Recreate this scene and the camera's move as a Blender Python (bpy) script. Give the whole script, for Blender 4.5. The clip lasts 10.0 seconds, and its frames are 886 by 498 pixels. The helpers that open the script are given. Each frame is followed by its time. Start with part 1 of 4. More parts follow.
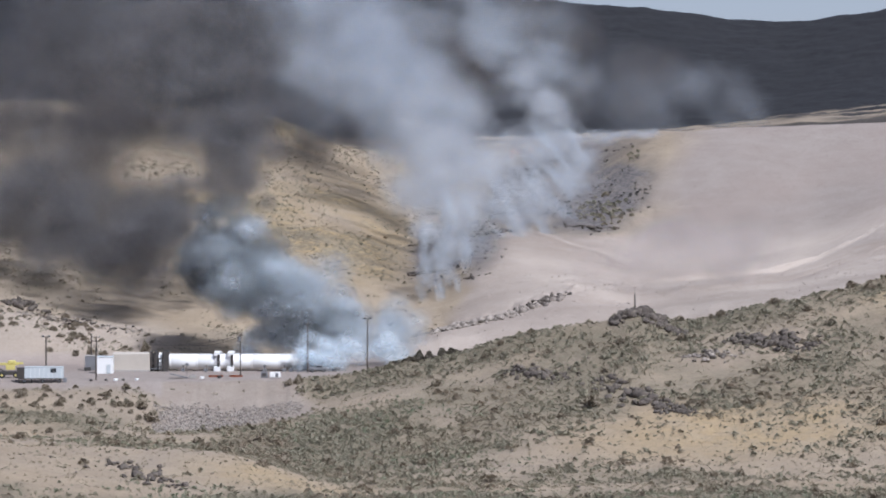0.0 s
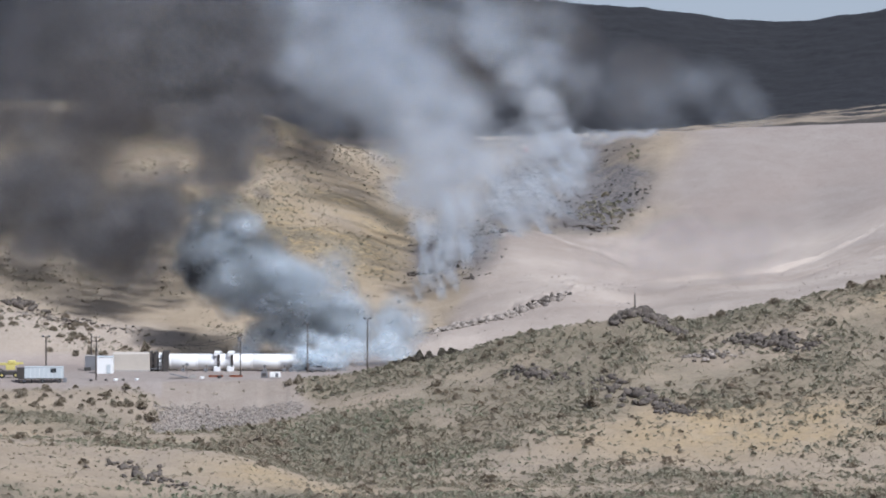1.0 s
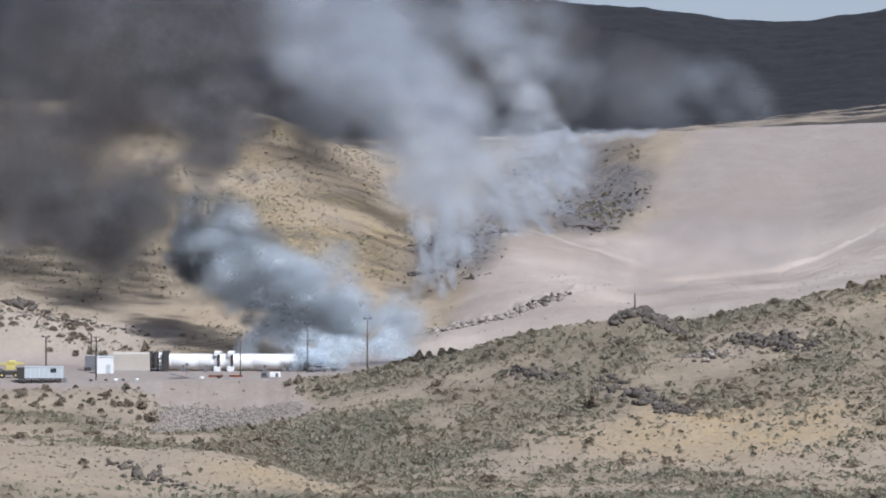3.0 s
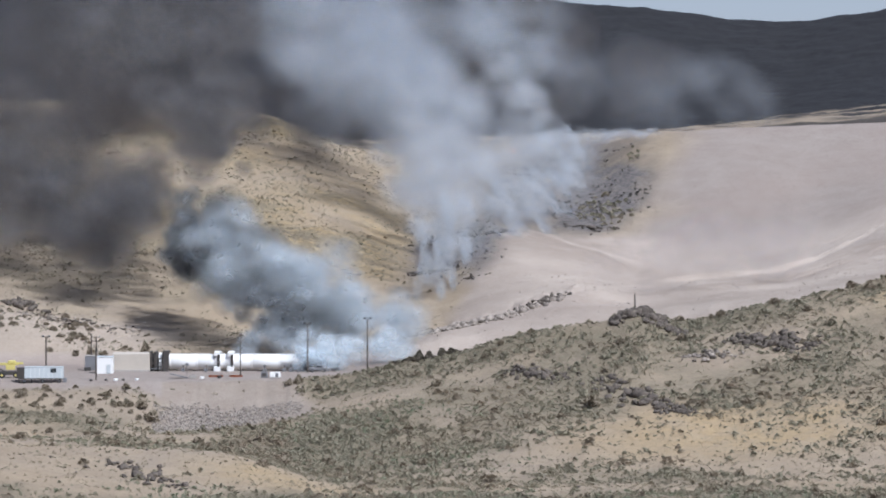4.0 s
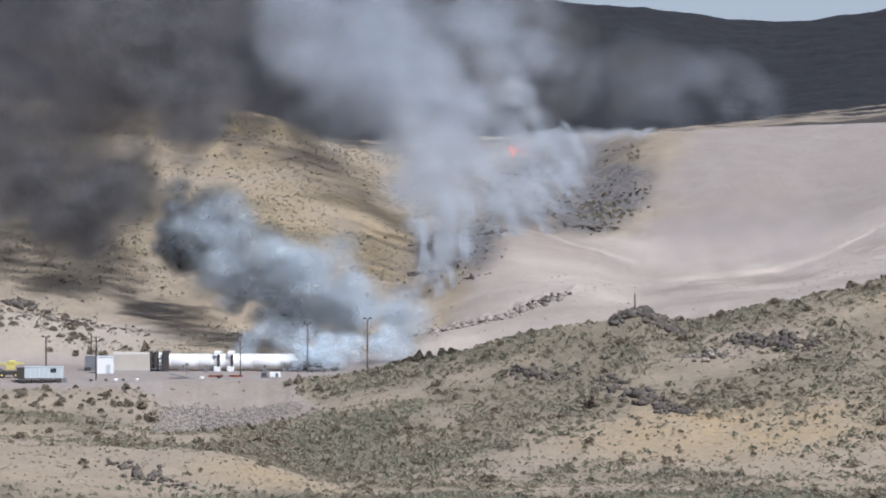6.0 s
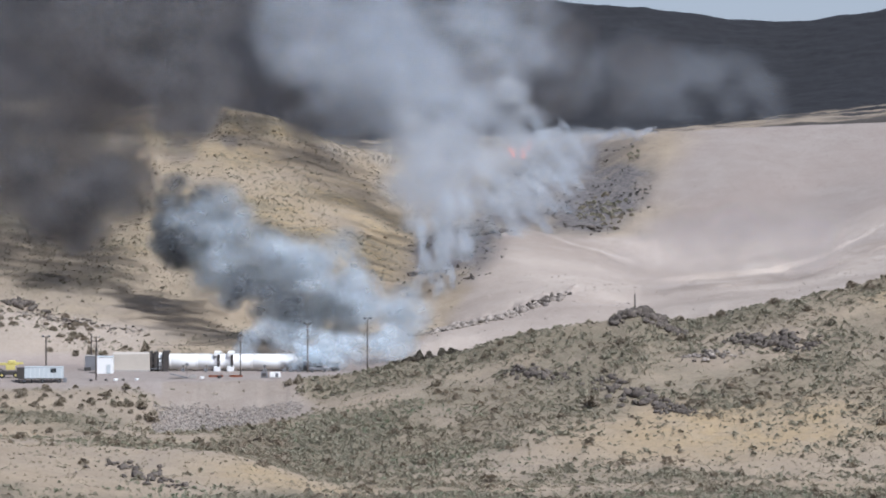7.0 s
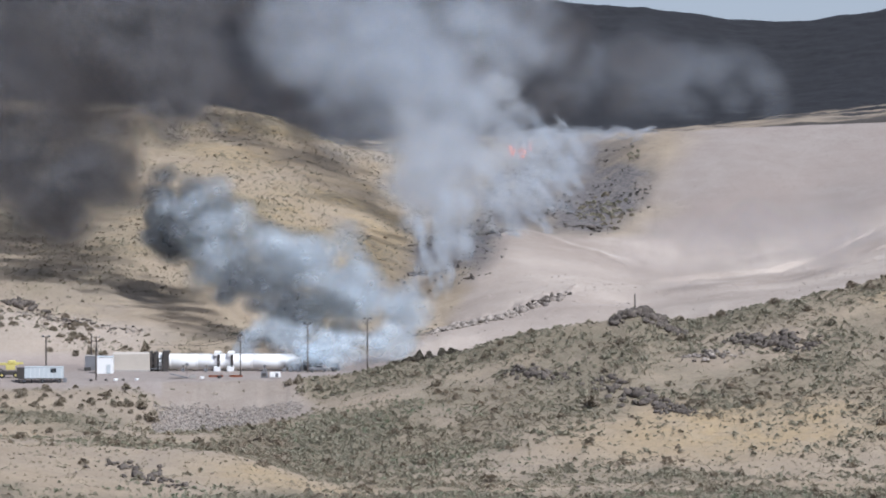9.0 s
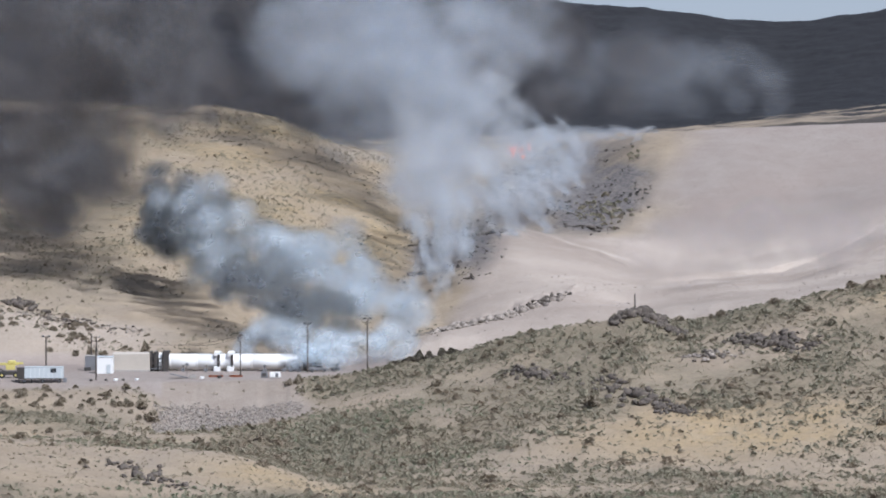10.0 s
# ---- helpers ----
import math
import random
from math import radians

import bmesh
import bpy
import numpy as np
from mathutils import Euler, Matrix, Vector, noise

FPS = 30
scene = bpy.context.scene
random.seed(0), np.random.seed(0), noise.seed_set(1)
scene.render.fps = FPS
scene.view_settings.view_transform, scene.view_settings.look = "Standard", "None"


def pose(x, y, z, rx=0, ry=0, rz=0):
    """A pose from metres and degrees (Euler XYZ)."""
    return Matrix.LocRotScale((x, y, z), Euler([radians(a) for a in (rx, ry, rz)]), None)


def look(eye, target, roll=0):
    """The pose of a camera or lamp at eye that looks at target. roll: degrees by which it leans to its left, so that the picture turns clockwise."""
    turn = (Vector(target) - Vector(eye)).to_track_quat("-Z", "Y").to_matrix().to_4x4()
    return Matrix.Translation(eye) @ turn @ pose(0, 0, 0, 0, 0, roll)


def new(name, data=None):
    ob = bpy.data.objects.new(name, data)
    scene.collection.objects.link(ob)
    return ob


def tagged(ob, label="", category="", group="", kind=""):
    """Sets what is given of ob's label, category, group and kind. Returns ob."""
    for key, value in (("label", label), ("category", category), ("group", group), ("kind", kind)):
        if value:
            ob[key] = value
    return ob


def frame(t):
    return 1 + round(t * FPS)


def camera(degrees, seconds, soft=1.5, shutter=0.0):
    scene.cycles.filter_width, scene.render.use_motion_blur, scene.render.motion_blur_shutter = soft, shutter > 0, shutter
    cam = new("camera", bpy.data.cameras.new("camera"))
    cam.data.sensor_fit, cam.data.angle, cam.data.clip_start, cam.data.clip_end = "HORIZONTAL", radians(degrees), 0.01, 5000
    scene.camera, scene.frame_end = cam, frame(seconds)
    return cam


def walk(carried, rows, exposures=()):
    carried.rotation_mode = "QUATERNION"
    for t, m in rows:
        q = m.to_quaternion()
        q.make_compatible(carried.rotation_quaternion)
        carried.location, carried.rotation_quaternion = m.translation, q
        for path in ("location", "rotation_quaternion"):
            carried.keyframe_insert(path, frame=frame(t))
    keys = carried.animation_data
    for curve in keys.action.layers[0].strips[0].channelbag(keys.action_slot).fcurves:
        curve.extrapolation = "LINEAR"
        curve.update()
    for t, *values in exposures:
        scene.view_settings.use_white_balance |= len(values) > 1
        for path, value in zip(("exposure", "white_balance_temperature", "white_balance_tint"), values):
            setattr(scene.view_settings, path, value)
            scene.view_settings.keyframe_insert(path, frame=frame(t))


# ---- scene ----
EYE_Z = 53.0                     # the eye above the test pad, whose top is z = 0
EYE = Vector((0.0, 0.0, EYE_Z))
cam = camera(11.82, 10.0, soft=1.9)
STAND = pose(0, 0, EYE_Z, 90 - 1.4066)
walk(cam, [(0.0, STAND), (10.0, STAND)], exposures=[(0.0, 0.36, 5620, 12), (1.0, 0.38, 5620, 10), (10.0, 0.42, 5620, 10)])
scene.cycles.transparent_max_bounces = 96

# ---- sky and sun: clear midday, sun high behind the viewer and to the right ----
SUN_DIR = Vector((0.42, -0.52, 0.80)).normalized()      # towards the sun
world = bpy.data.worlds.new("sky")
scene.world = world
world.use_nodes = True
wn = world.node_tree
sky = wn.nodes.new("ShaderNodeTexSky")
sky.sky_type, sky.sun_disc = "NISHITA", False
sky.sun_elevation = math.asin(SUN_DIR.z)
sky.sun_rotation = math.atan2(SUN_DIR.x, SUN_DIR.y)
sky.dust_density, sky.ozone_density, sky.altitude = 1.0, 2.0, 1400
# a thin even veil of high cloud over the blue
veil = wn.nodes.new("ShaderNodeMix")
veil.data_type = "RGBA"
veil.inputs["Factor"].default_value = 0.75
veil.inputs[7].default_value = (3.35, 3.4, 3.95, 1)
wn.links.new(sky.outputs[0], veil.inputs[6])
wn.links.new(veil.outputs[2], wn.nodes["Background"].inputs[0])
wn.nodes["Background"].inputs[1].default_value = 0.085
sun_data = bpy.data.lights.new("sun", "SUN")
sun_data.energy, sun_data.angle, sun_data.color = 3.9, radians(0.6), (1.0, 0.965, 0.92)
sun = new("sun", sun_data)
sun.matrix_world = look(SUN_DIR * 300, (0, 0, 0))


# ---- materials ----
class Mat:
    """A node material under construction."""

    def __init__(self, name, rough=0.9, metal=0.0):
        self.m = bpy.data.materials.new(name)
        self.m.use_nodes = True
        self.t = self.m.node_tree
        self.bsdf = self.t.nodes["Principled BSDF"]
        self.bsdf.inputs["Roughness"].default_value = rough
        self.bsdf.inputs["Metallic"].default_value = metal
        self.bsdf.inputs["Specular IOR Level"].default_value = 0.2
        self.coord = self.node("ShaderNodeTexCoord")

    def node(self, kind, **inputs):
        n = self.t.nodes.new(kind)
        for k, v in inputs.items():
            n.inputs[k.replace("_", " ")].default_value = v
        return n

    def link(self, a, b):
        self.t.links.new(a, b)

    def noise(self, scale, detail=4.0, rough=0.55, vec=None, distortion=0.0):
        n = self.node("ShaderNodeTexNoise", Scale=scale, Detail=detail, Roughness=rough, Distortion=distortion)
        self.link(vec or self.coord.outputs["Object"], n.inputs["Vector"])
        return n.outputs["Fac"]

    def ramp(self, fac, lo, hi, a=0.0, b=1.0):
        n = self.node("ShaderNodeMapRange")
        n.interpolation_type = "SMOOTHSTEP"
        for i, v in enumerate((lo, hi, a, b)):
            n.inputs[1 + i].default_value = v
        self.link(fac, n.inputs[0])
        return n.outputs[0]

    def math(self, op, a, b=None):
        n = self.node("ShaderNodeMath")
        n.operation = op
        for i, v in enumerate((a, b)):
            if v is None:
                continue
            if isinstance(v, (int, float)):
                n.inputs[i].default_value = v
            else:
                self.link(v, n.inputs[i])
        return n.outputs[0]

    def mix(self, fac, a, b, blend="MIX"):
        n = self.node("ShaderNodeMix")
        n.data_type, n.blend_type = "RGBA", blend
        for sock, v in ((n.inputs["Factor"], fac), (n.inputs[6], a), (n.inputs[7], b)):
            if isinstance(v, (int, float)):
                sock.default_value = v
            elif isinstance(v, tuple):
                sock.default_value = (*v, 1)
            else:
                self.link(v, sock)
        return n.outputs[2]

    def attr(self, name):
        n = self.node("ShaderNodeAttribute")
        n.attribute_name = name
        return n.outputs["Fac"]

    def random(self):
        return self.node("ShaderNodeObjectInfo").outputs["Random"]

    def island(self):
        return self.node("ShaderNodeNewGeometry").outputs["Random Per Island"]

    def colour(self, c):
        if isinstance(c, tuple):
            self.bsdf.inputs["Base Color"].default_value = (*c, 1)
        else:
            self.link(c, self.bsdf.inputs["Base Color"])
        return self

    def bump(self, fac, strength, distance):
        n = self.node("ShaderNodeBump", Strength=strength, Distance=distance)
        self.link(fac, n.inputs["Height"])
        self.link(n.outputs[0], self.bsdf.inputs["Normal"])
        return self


def worn(name, base, dark, scale=1.0, rough=0.7, metal=0.0, amount=0.5, bump=0.02):
    """Paint, concrete or steel: a base colour, blotches of a second, fine grain."""
    m = Mat(name, rough, metal)
    big = m.ramp(m.noise(0.6 * scale, 5), 0.42, 0.72, 0.0, amount)
    fine = m.ramp(m.noise(9 * scale, 3), 0.3, 0.8, 0.0, 0.35)
    m.colour(m.mix(fine, m.mix(big, base, dark), dark))
    if bump:
        m.bump(m.noise(14 * scale, 3), 0.4, bump)
    return m.m


def ground_material():
    m = Mat("desert_ground", 0.95)
    n1, n2, n3, n4 = m.noise(0.02, 6), m.noise(0.13, 6, 0.6), m.noise(0.9, 5, 0.65), m.noise(4.5, 3, 0.7)
    soil = m.mix(m.ramp(n1, 0.35, 0.65), (0.318, 0.252, 0.178), (0.30, 0.245, 0.186))
    soil = m.mix(m.ramp(n2, 0.45, 0.7, 0.0, 0.7), soil, (0.37, 0.30, 0.215))
    gold = m.mix(m.ramp(n2, 0.35, 0.65), (0.45, 0.325, 0.16), (0.375, 0.29, 0.18))
    c = m.mix(m.attr("gold"), soil, gold)
    sage = m.mix(m.ramp(n3, 0.35, 0.65), (0.17, 0.15, 0.103), (0.235, 0.20, 0.142))
    c = m.mix(m.math("MULTIPLY", m.attr("sage"), m.ramp(n2, 0.3, 0.55, 0.35, 1.0)), c, sage)
    gravel = m.mix(m.ramp(n2, 0.3, 0.7), (0.285, 0.24, 0.21), (0.325, 0.28, 0.246))
    gravel = m.mix(m.ramp(m.noise(0.012, 3), 0.4, 0.62, 0.0, 0.6), gravel, (0.305, 0.245, 0.21))
    c = m.mix(m.attr("gravel"), c, gravel)
    c = m.mix(m.attr("pale"), c, m.mix(m.ramp(n3, 0.4, 0.65), (0.44, 0.37, 0.31), (0.51, 0.44, 0.38)))
    ash = m.mix(m.ramp(n3, 0.4, 0.6), (0.095, 0.087, 0.085), (0.19, 0.17, 0.16))
    c = m.mix(m.math("MULTIPLY", m.attr("burnt"), m.ramp(n2, 0.2, 0.46, 0.25, 1.0)), c, ash)
    # the smoke's shadow on the far ridge, put into its base colour
    far_dark = m.mix(m.ramp(n2, 0.4, 0.6), (0.018, 0.018, 0.020), (0.028, 0.0275, 0.029))
    c = m.mix(m.attr("far_shade_scrub"), c, far_dark)
    # mats of low dry growth between the shrubs
    mat_n = m.math("MULTIPLY", m.ramp(m.noise(0.6, 6, 0.75), 0.43, 0.57), m.math("ADD", m.math("MULTIPLY", m.attr("sage"), 0.9), m.math("MULTIPLY", m.attr("gold"), 0.5)))
    c = m.mix(mat_n, c, (0.18, 0.148, 0.105))
    # thin earth tones at the scale of stones and tussocks
    c = m.mix(m.ramp(n4, 0.35, 0.7, 0.0, 0.55), c, (0.62, 0.58, 0.54), "MULTIPLY")
    c = m.mix(m.ramp(n3, 0.5, 0.75, 0.0, 0.5), c, (0.66, 0.62, 0.58), "MULTIPLY")
    m.colour(c)
    m.bump(m.math("ADD", n3, m.math("MULTIPLY", n4, 0.4)), 0.6, 0.35)
    return m.m


def leaf_material(name, a, b, dry):
    m = Mat(name, 0.85)
    r = m.island()
    c = m.mix(r, a, b)
    c = m.mix(m.ramp(m.noise(0.05, 4), 0.45, 0.65, 0.0, 0.8), c, dry)
    m.colour(m.mix(m.ramp(m.noise(3.0, 2), 0.35, 0.7), c, tuple(x * 0.75 for x in a)))
    return m.m


def rock_material(name, a, b, lichen):
    m = Mat(name, 0.92)
    n = m.noise(0.8, 6, 0.65)
    c = m.mix(m.ramp(n, 0.35, 0.65), a, b)
    c = m.mix(m.ramp(m.noise(2.7, 5, 0.7), 0.52, 0.66), c, lichen)
    c = m.mix(m.math("MULTIPLY", m.random(), 0.45), c, tuple(x * 0.55 for x in a))
    c = m.mix(m.math("MULTIPLY", m.island(), 0.75), c, tuple(x * 0.5 for x in a))
    m.colour(c)
    m.bump(m.noise(2.2, 6, 0.7), 0.9, 0.3)
    return m.m


def smoke_material(name, pale, dark, density, wisp=1.0, streak=1.0, relief=0.45):
    """Smoke in rounded puffs: dense at a puff's heart, thinning out to nothing at its rim, torn by turbulence."""
    m = Mat(name)
    t = m.t
    t.nodes.remove(m.bsdf)
    off = m.node("ShaderNodeVectorMath")
    off.operation = "ADD"
    com = m.node("ShaderNodeCombineXYZ")
    r = m.math("MULTIPLY", m.random(), 37.0)
    for i in range(3):
        m.link(r, com.inputs[i])
    m.link(m.coord.outputs["Object"], off.inputs[0])
    m.link(com.outputs[0], off.inputs[1])
    vec = off.outputs[0]
    if streak != 1.0:
        mp = m.node("ShaderNodeMapping")
        mp.inputs["Scale"].default_value = (1.0, 1.0, 1.0 / streak)
        m.link(vec, mp.inputs[0])
        vec = mp.outputs[0]
    turb = m.noise(1.25, 5, 0.52, vec, 0.4)
    fine = m.noise(2.6, 4, 0.55, vec, 0.6)
    sep = m.node("ShaderNodeSeparateXYZ")
    m.link(m.coord.outputs["Object"], sep.inputs[0])
    rad = m.math("SQRT", m.math("ADD", m.math("POWER", sep.outputs[0], 2.0), m.math("POWER", sep.outputs[2], 2.0)))
    edge = m.math("ADD", rad, m.math("MULTIPLY", m.math("SUBTRACT", turb, 0.5), 0.9 * wisp))
    fall = m.ramp(edge, 0.12, 0.82, 1.0, 0.0)
    rim = m.ramp(rad, 0.62, 0.93, 1.0, 0.0)
    body = m.math("MULTIPLY", fall, rim)
    body = m.math("MULTIPLY", body, m.ramp(fine, 0.22, 0.68, 1.0 - 0.65 * wisp, 1.0))
    alpha = m.math("MULTIPLY", body, density)
    col = m.mix(m.ramp(turb, 0.36, 0.64), dark, pale)
    dif, tra, tsp = m.node("ShaderNodeBsdfDiffuse"), m.node("ShaderNodeBsdfTranslucent"), m.node("ShaderNodeBsdfTransparent")
    m.link(col, dif.inputs[0]), m.link(col, tra.inputs[0])
    roll = m.node("ShaderNodeBump", Strength=relief, Distance=2.5)
    m.link(m.math("ADD", turb, m.math("MULTIPLY", fine, 0.4)), roll.inputs["Height"])
    m.link(roll.outputs[0], dif.inputs["Normal"])
    both, out = m.node("ShaderNodeMixShader"), m.node("ShaderNodeMixShader")
    both.inputs[0].default_value = 0.45
    m.link(dif.outputs[0], both.inputs[1]), m.link(tra.outputs[0], both.inputs[2])
    m.link(alpha, out.inputs[0]), m.link(tsp.outputs[0], out.inputs[1]), m.link(both.outputs[0], out.inputs[2])
    m.link(out.outputs[0], t.nodes["Material Output"].inputs["Surface"])
    return m.m


def flame_material():
    m = Mat("flame")
    m.bsdf.inputs["Emission Strength"].default_value = 0.9
    c = m.mix(m.ramp(m.noise(0.5, 4), 0.35, 0.65), (1.0, 0.13, 0.06), (1.0, 0.30, 0.11))
    m.link(c, m.bsdf.inputs["Emission Color"])
    return m.colour((0.3, 0.05, 0.02)).m


def pane_material():
    m = Mat("dark_glass", 0.1)
    m.bsdf.inputs["Specular IOR Level"].default_value = 0.6
    return m.colour((0.03, 0.04, 0.05)).m


GROUND = ground_material()
SAGE = leaf_material("sagebrush_leaves", (0.24, 0.222, 0.158), (0.35, 0.308, 0.225), (0.35, 0.275, 0.20))
GREEN_SAGE = leaf_material("green_sagebrush_leaves", (0.19, 0.205, 0.132), (0.285, 0.287, 0.20), (0.29, 0.262, 0.185))
DARK_SAGE = leaf_material("dark_brush_leaves", (0.225, 0.188, 0.135), (0.33, 0.272, 0.20), (0.31, 0.24, 0.175))
JUNIPER = leaf_material("juniper_leaves", (0.10, 0.088, 0.064), (0.16, 0.135, 0.10), (0.15, 0.115, 0.085))
DRY = leaf_material("dry_grass", (0.33, 0.275, 0.19), (0.28, 0.24, 0.165), (0.38, 0.31, 0.21))
BURNT = leaf_material("charred_brush", (0.10, 0.092, 0.085), (0.17, 0.152, 0.138), (0.13, 0.112, 0.10))
ROCK = rock_material("dark_rock", (0.135, 0.112, 0.095), (0.205, 0.17, 0.142), (0.29, 0.245, 0.195))
RIPRAP = rock_material("riprap_stone", (0.33, 0.285, 0.245), (0.40, 0.35, 0.305), (0.27, 0.23, 0.195))
PALE_ROCK = rock_material("pale_rock", (0.40, 0.34, 0.29), (0.50, 0.44, 0.38), (0.30, 0.25, 0.21))
WHITE = worn("white_paint", (0.80, 0.79, 0.77), (0.62, 0.60, 0.57), 0.5, 0.45, amount=0.3, bump=0)
CREAM = worn("cream_concrete", (0.50, 0.445, 0.38), (0.41, 0.36, 0.305), 0.4, 0.9, amount=0.5)
CONCRETE = worn("concrete", (0.38, 0.35, 0.32), (0.27, 0.25, 0.22), 0.5, 0.9)
STEEL = worn("dark_steel", (0.07, 0.068, 0.066), (0.13, 0.10, 0.08), 1.0, 0.55, 0.4)
GREY = worn("grey_metal", (0.20, 0.20, 0.21), (0.13, 0.125, 0.12), 0.6, 0.6)
WOOD = worn("weathered_pole_wood", (0.085, 0.07, 0.06), (0.14, 0.12, 0.10), 1.5, 0.9)
YELLOW = worn("yellow_paint", (0.60, 0.51, 0.17), (0.42, 0.36, 0.15), 0.8, 0.5)
RED = worn("rust_red_paint", (0.30, 0.10, 0.05), (0.20, 0.08, 0.05), 0.8, 0.6)
PALE_BLUE = worn("pale_siding", (0.52, 0.555, 0.565), (0.42, 0.45, 0.46), 0.5, 0.55, amount=0.4, bump=0)
RUBBER = worn("rubber", (0.025, 0.025, 0.025), (0.05, 0.047, 0.043), 2.0, 0.85)
GLASS = pane_material()
FLAME = flame_material()
SMOKE_PALE = smoke_material("pale_smoke", (0.66, 0.672, 0.69), (0.51, 0.533, 0.56), 0.225, 0.9)
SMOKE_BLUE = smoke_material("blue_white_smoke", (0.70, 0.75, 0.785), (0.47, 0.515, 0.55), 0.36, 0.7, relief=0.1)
SMOKE_WHITE = smoke_material("white_exhaust", (0.84, 0.90, 0.94), (0.72, 0.80, 0.86), 0.38, 0.5)
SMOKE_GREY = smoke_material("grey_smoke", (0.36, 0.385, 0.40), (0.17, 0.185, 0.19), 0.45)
SMOKE_SOOT = smoke_material("sooty_smoke", (0.235, 0.225, 0.225), (0.13, 0.125, 0.127), 0.35, 0.9)
SMOKE_BROWN = smoke_material("thin_brown_smoke", (0.20, 0.185, 0.18), (0.13, 0.12, 0.118), 0.19, 0.9)
SMOKE_MID = smoke_material("grey_white_smoke", (0.60, 0.63, 0.67), (0.43, 0.46, 0.50), 0.20, 0.95)
SMOKE_THIN = smoke_material("thin_haze", (0.42, 0.44, 0.47), (0.34, 0.36, 0.39), 0.12, 0.8)
SMOKE_VEIL = smoke_material("smoke_veil", (0.62, 0.64, 0.66), (0.52, 0.545, 0.57), 0.10, 0.9)
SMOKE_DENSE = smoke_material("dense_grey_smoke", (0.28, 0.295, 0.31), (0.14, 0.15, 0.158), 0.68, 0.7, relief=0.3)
SMOKE_DUST = smoke_material("pink_dust", (0.60, 0.53, 0.50), (0.52, 0.46, 0.43), 0.13, 0.8)
SMOKE_WISP = smoke_material("rising_wisp", (0.72, 0.755, 0.79), (0.58, 0.63, 0.68), 0.27, 1.1, 2.0)


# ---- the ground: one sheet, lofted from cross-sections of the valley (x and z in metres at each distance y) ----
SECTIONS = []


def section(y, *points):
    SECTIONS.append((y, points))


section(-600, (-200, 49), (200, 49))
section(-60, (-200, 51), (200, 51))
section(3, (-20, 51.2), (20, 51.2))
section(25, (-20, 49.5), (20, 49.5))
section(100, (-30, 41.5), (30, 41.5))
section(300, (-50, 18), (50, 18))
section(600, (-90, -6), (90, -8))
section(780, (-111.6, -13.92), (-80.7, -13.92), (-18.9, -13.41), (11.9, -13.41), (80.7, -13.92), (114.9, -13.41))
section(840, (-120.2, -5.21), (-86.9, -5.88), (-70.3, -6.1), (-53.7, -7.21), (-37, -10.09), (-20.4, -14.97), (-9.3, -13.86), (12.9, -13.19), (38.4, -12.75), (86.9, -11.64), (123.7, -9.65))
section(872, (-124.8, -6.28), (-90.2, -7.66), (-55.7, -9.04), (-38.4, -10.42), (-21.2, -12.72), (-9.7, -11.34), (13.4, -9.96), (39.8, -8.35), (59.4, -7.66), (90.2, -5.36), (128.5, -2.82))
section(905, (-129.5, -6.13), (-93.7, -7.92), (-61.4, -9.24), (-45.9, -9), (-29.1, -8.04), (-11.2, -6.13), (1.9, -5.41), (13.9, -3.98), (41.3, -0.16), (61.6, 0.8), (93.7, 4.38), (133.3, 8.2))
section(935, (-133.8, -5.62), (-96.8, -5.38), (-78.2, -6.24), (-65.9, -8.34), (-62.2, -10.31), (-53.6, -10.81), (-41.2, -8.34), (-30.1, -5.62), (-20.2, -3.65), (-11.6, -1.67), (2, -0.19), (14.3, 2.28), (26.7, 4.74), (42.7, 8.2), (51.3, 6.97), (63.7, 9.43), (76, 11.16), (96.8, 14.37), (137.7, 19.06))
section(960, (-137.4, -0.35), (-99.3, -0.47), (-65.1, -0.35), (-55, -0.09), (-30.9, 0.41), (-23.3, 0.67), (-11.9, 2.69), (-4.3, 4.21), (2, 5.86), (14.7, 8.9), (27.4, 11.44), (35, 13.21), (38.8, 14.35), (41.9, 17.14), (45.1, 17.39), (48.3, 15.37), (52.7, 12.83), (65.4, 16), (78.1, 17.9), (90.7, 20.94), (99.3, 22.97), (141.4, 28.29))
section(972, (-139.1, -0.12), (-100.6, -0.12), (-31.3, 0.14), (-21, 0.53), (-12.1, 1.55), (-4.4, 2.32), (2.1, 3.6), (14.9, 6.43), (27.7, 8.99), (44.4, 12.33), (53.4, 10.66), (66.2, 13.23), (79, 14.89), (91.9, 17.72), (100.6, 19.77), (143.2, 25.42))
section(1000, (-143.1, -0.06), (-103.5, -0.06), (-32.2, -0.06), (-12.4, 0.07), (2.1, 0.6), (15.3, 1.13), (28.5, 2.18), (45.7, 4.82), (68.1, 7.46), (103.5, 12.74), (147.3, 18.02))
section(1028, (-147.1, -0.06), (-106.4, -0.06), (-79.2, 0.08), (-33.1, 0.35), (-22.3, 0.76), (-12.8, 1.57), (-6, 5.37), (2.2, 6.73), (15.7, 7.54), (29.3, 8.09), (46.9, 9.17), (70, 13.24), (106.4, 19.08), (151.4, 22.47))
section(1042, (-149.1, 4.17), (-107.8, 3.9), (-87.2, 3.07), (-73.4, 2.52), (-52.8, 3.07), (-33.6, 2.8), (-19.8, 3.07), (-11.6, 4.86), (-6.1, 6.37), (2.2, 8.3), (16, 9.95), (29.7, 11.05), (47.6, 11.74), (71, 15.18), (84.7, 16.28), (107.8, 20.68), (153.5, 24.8))
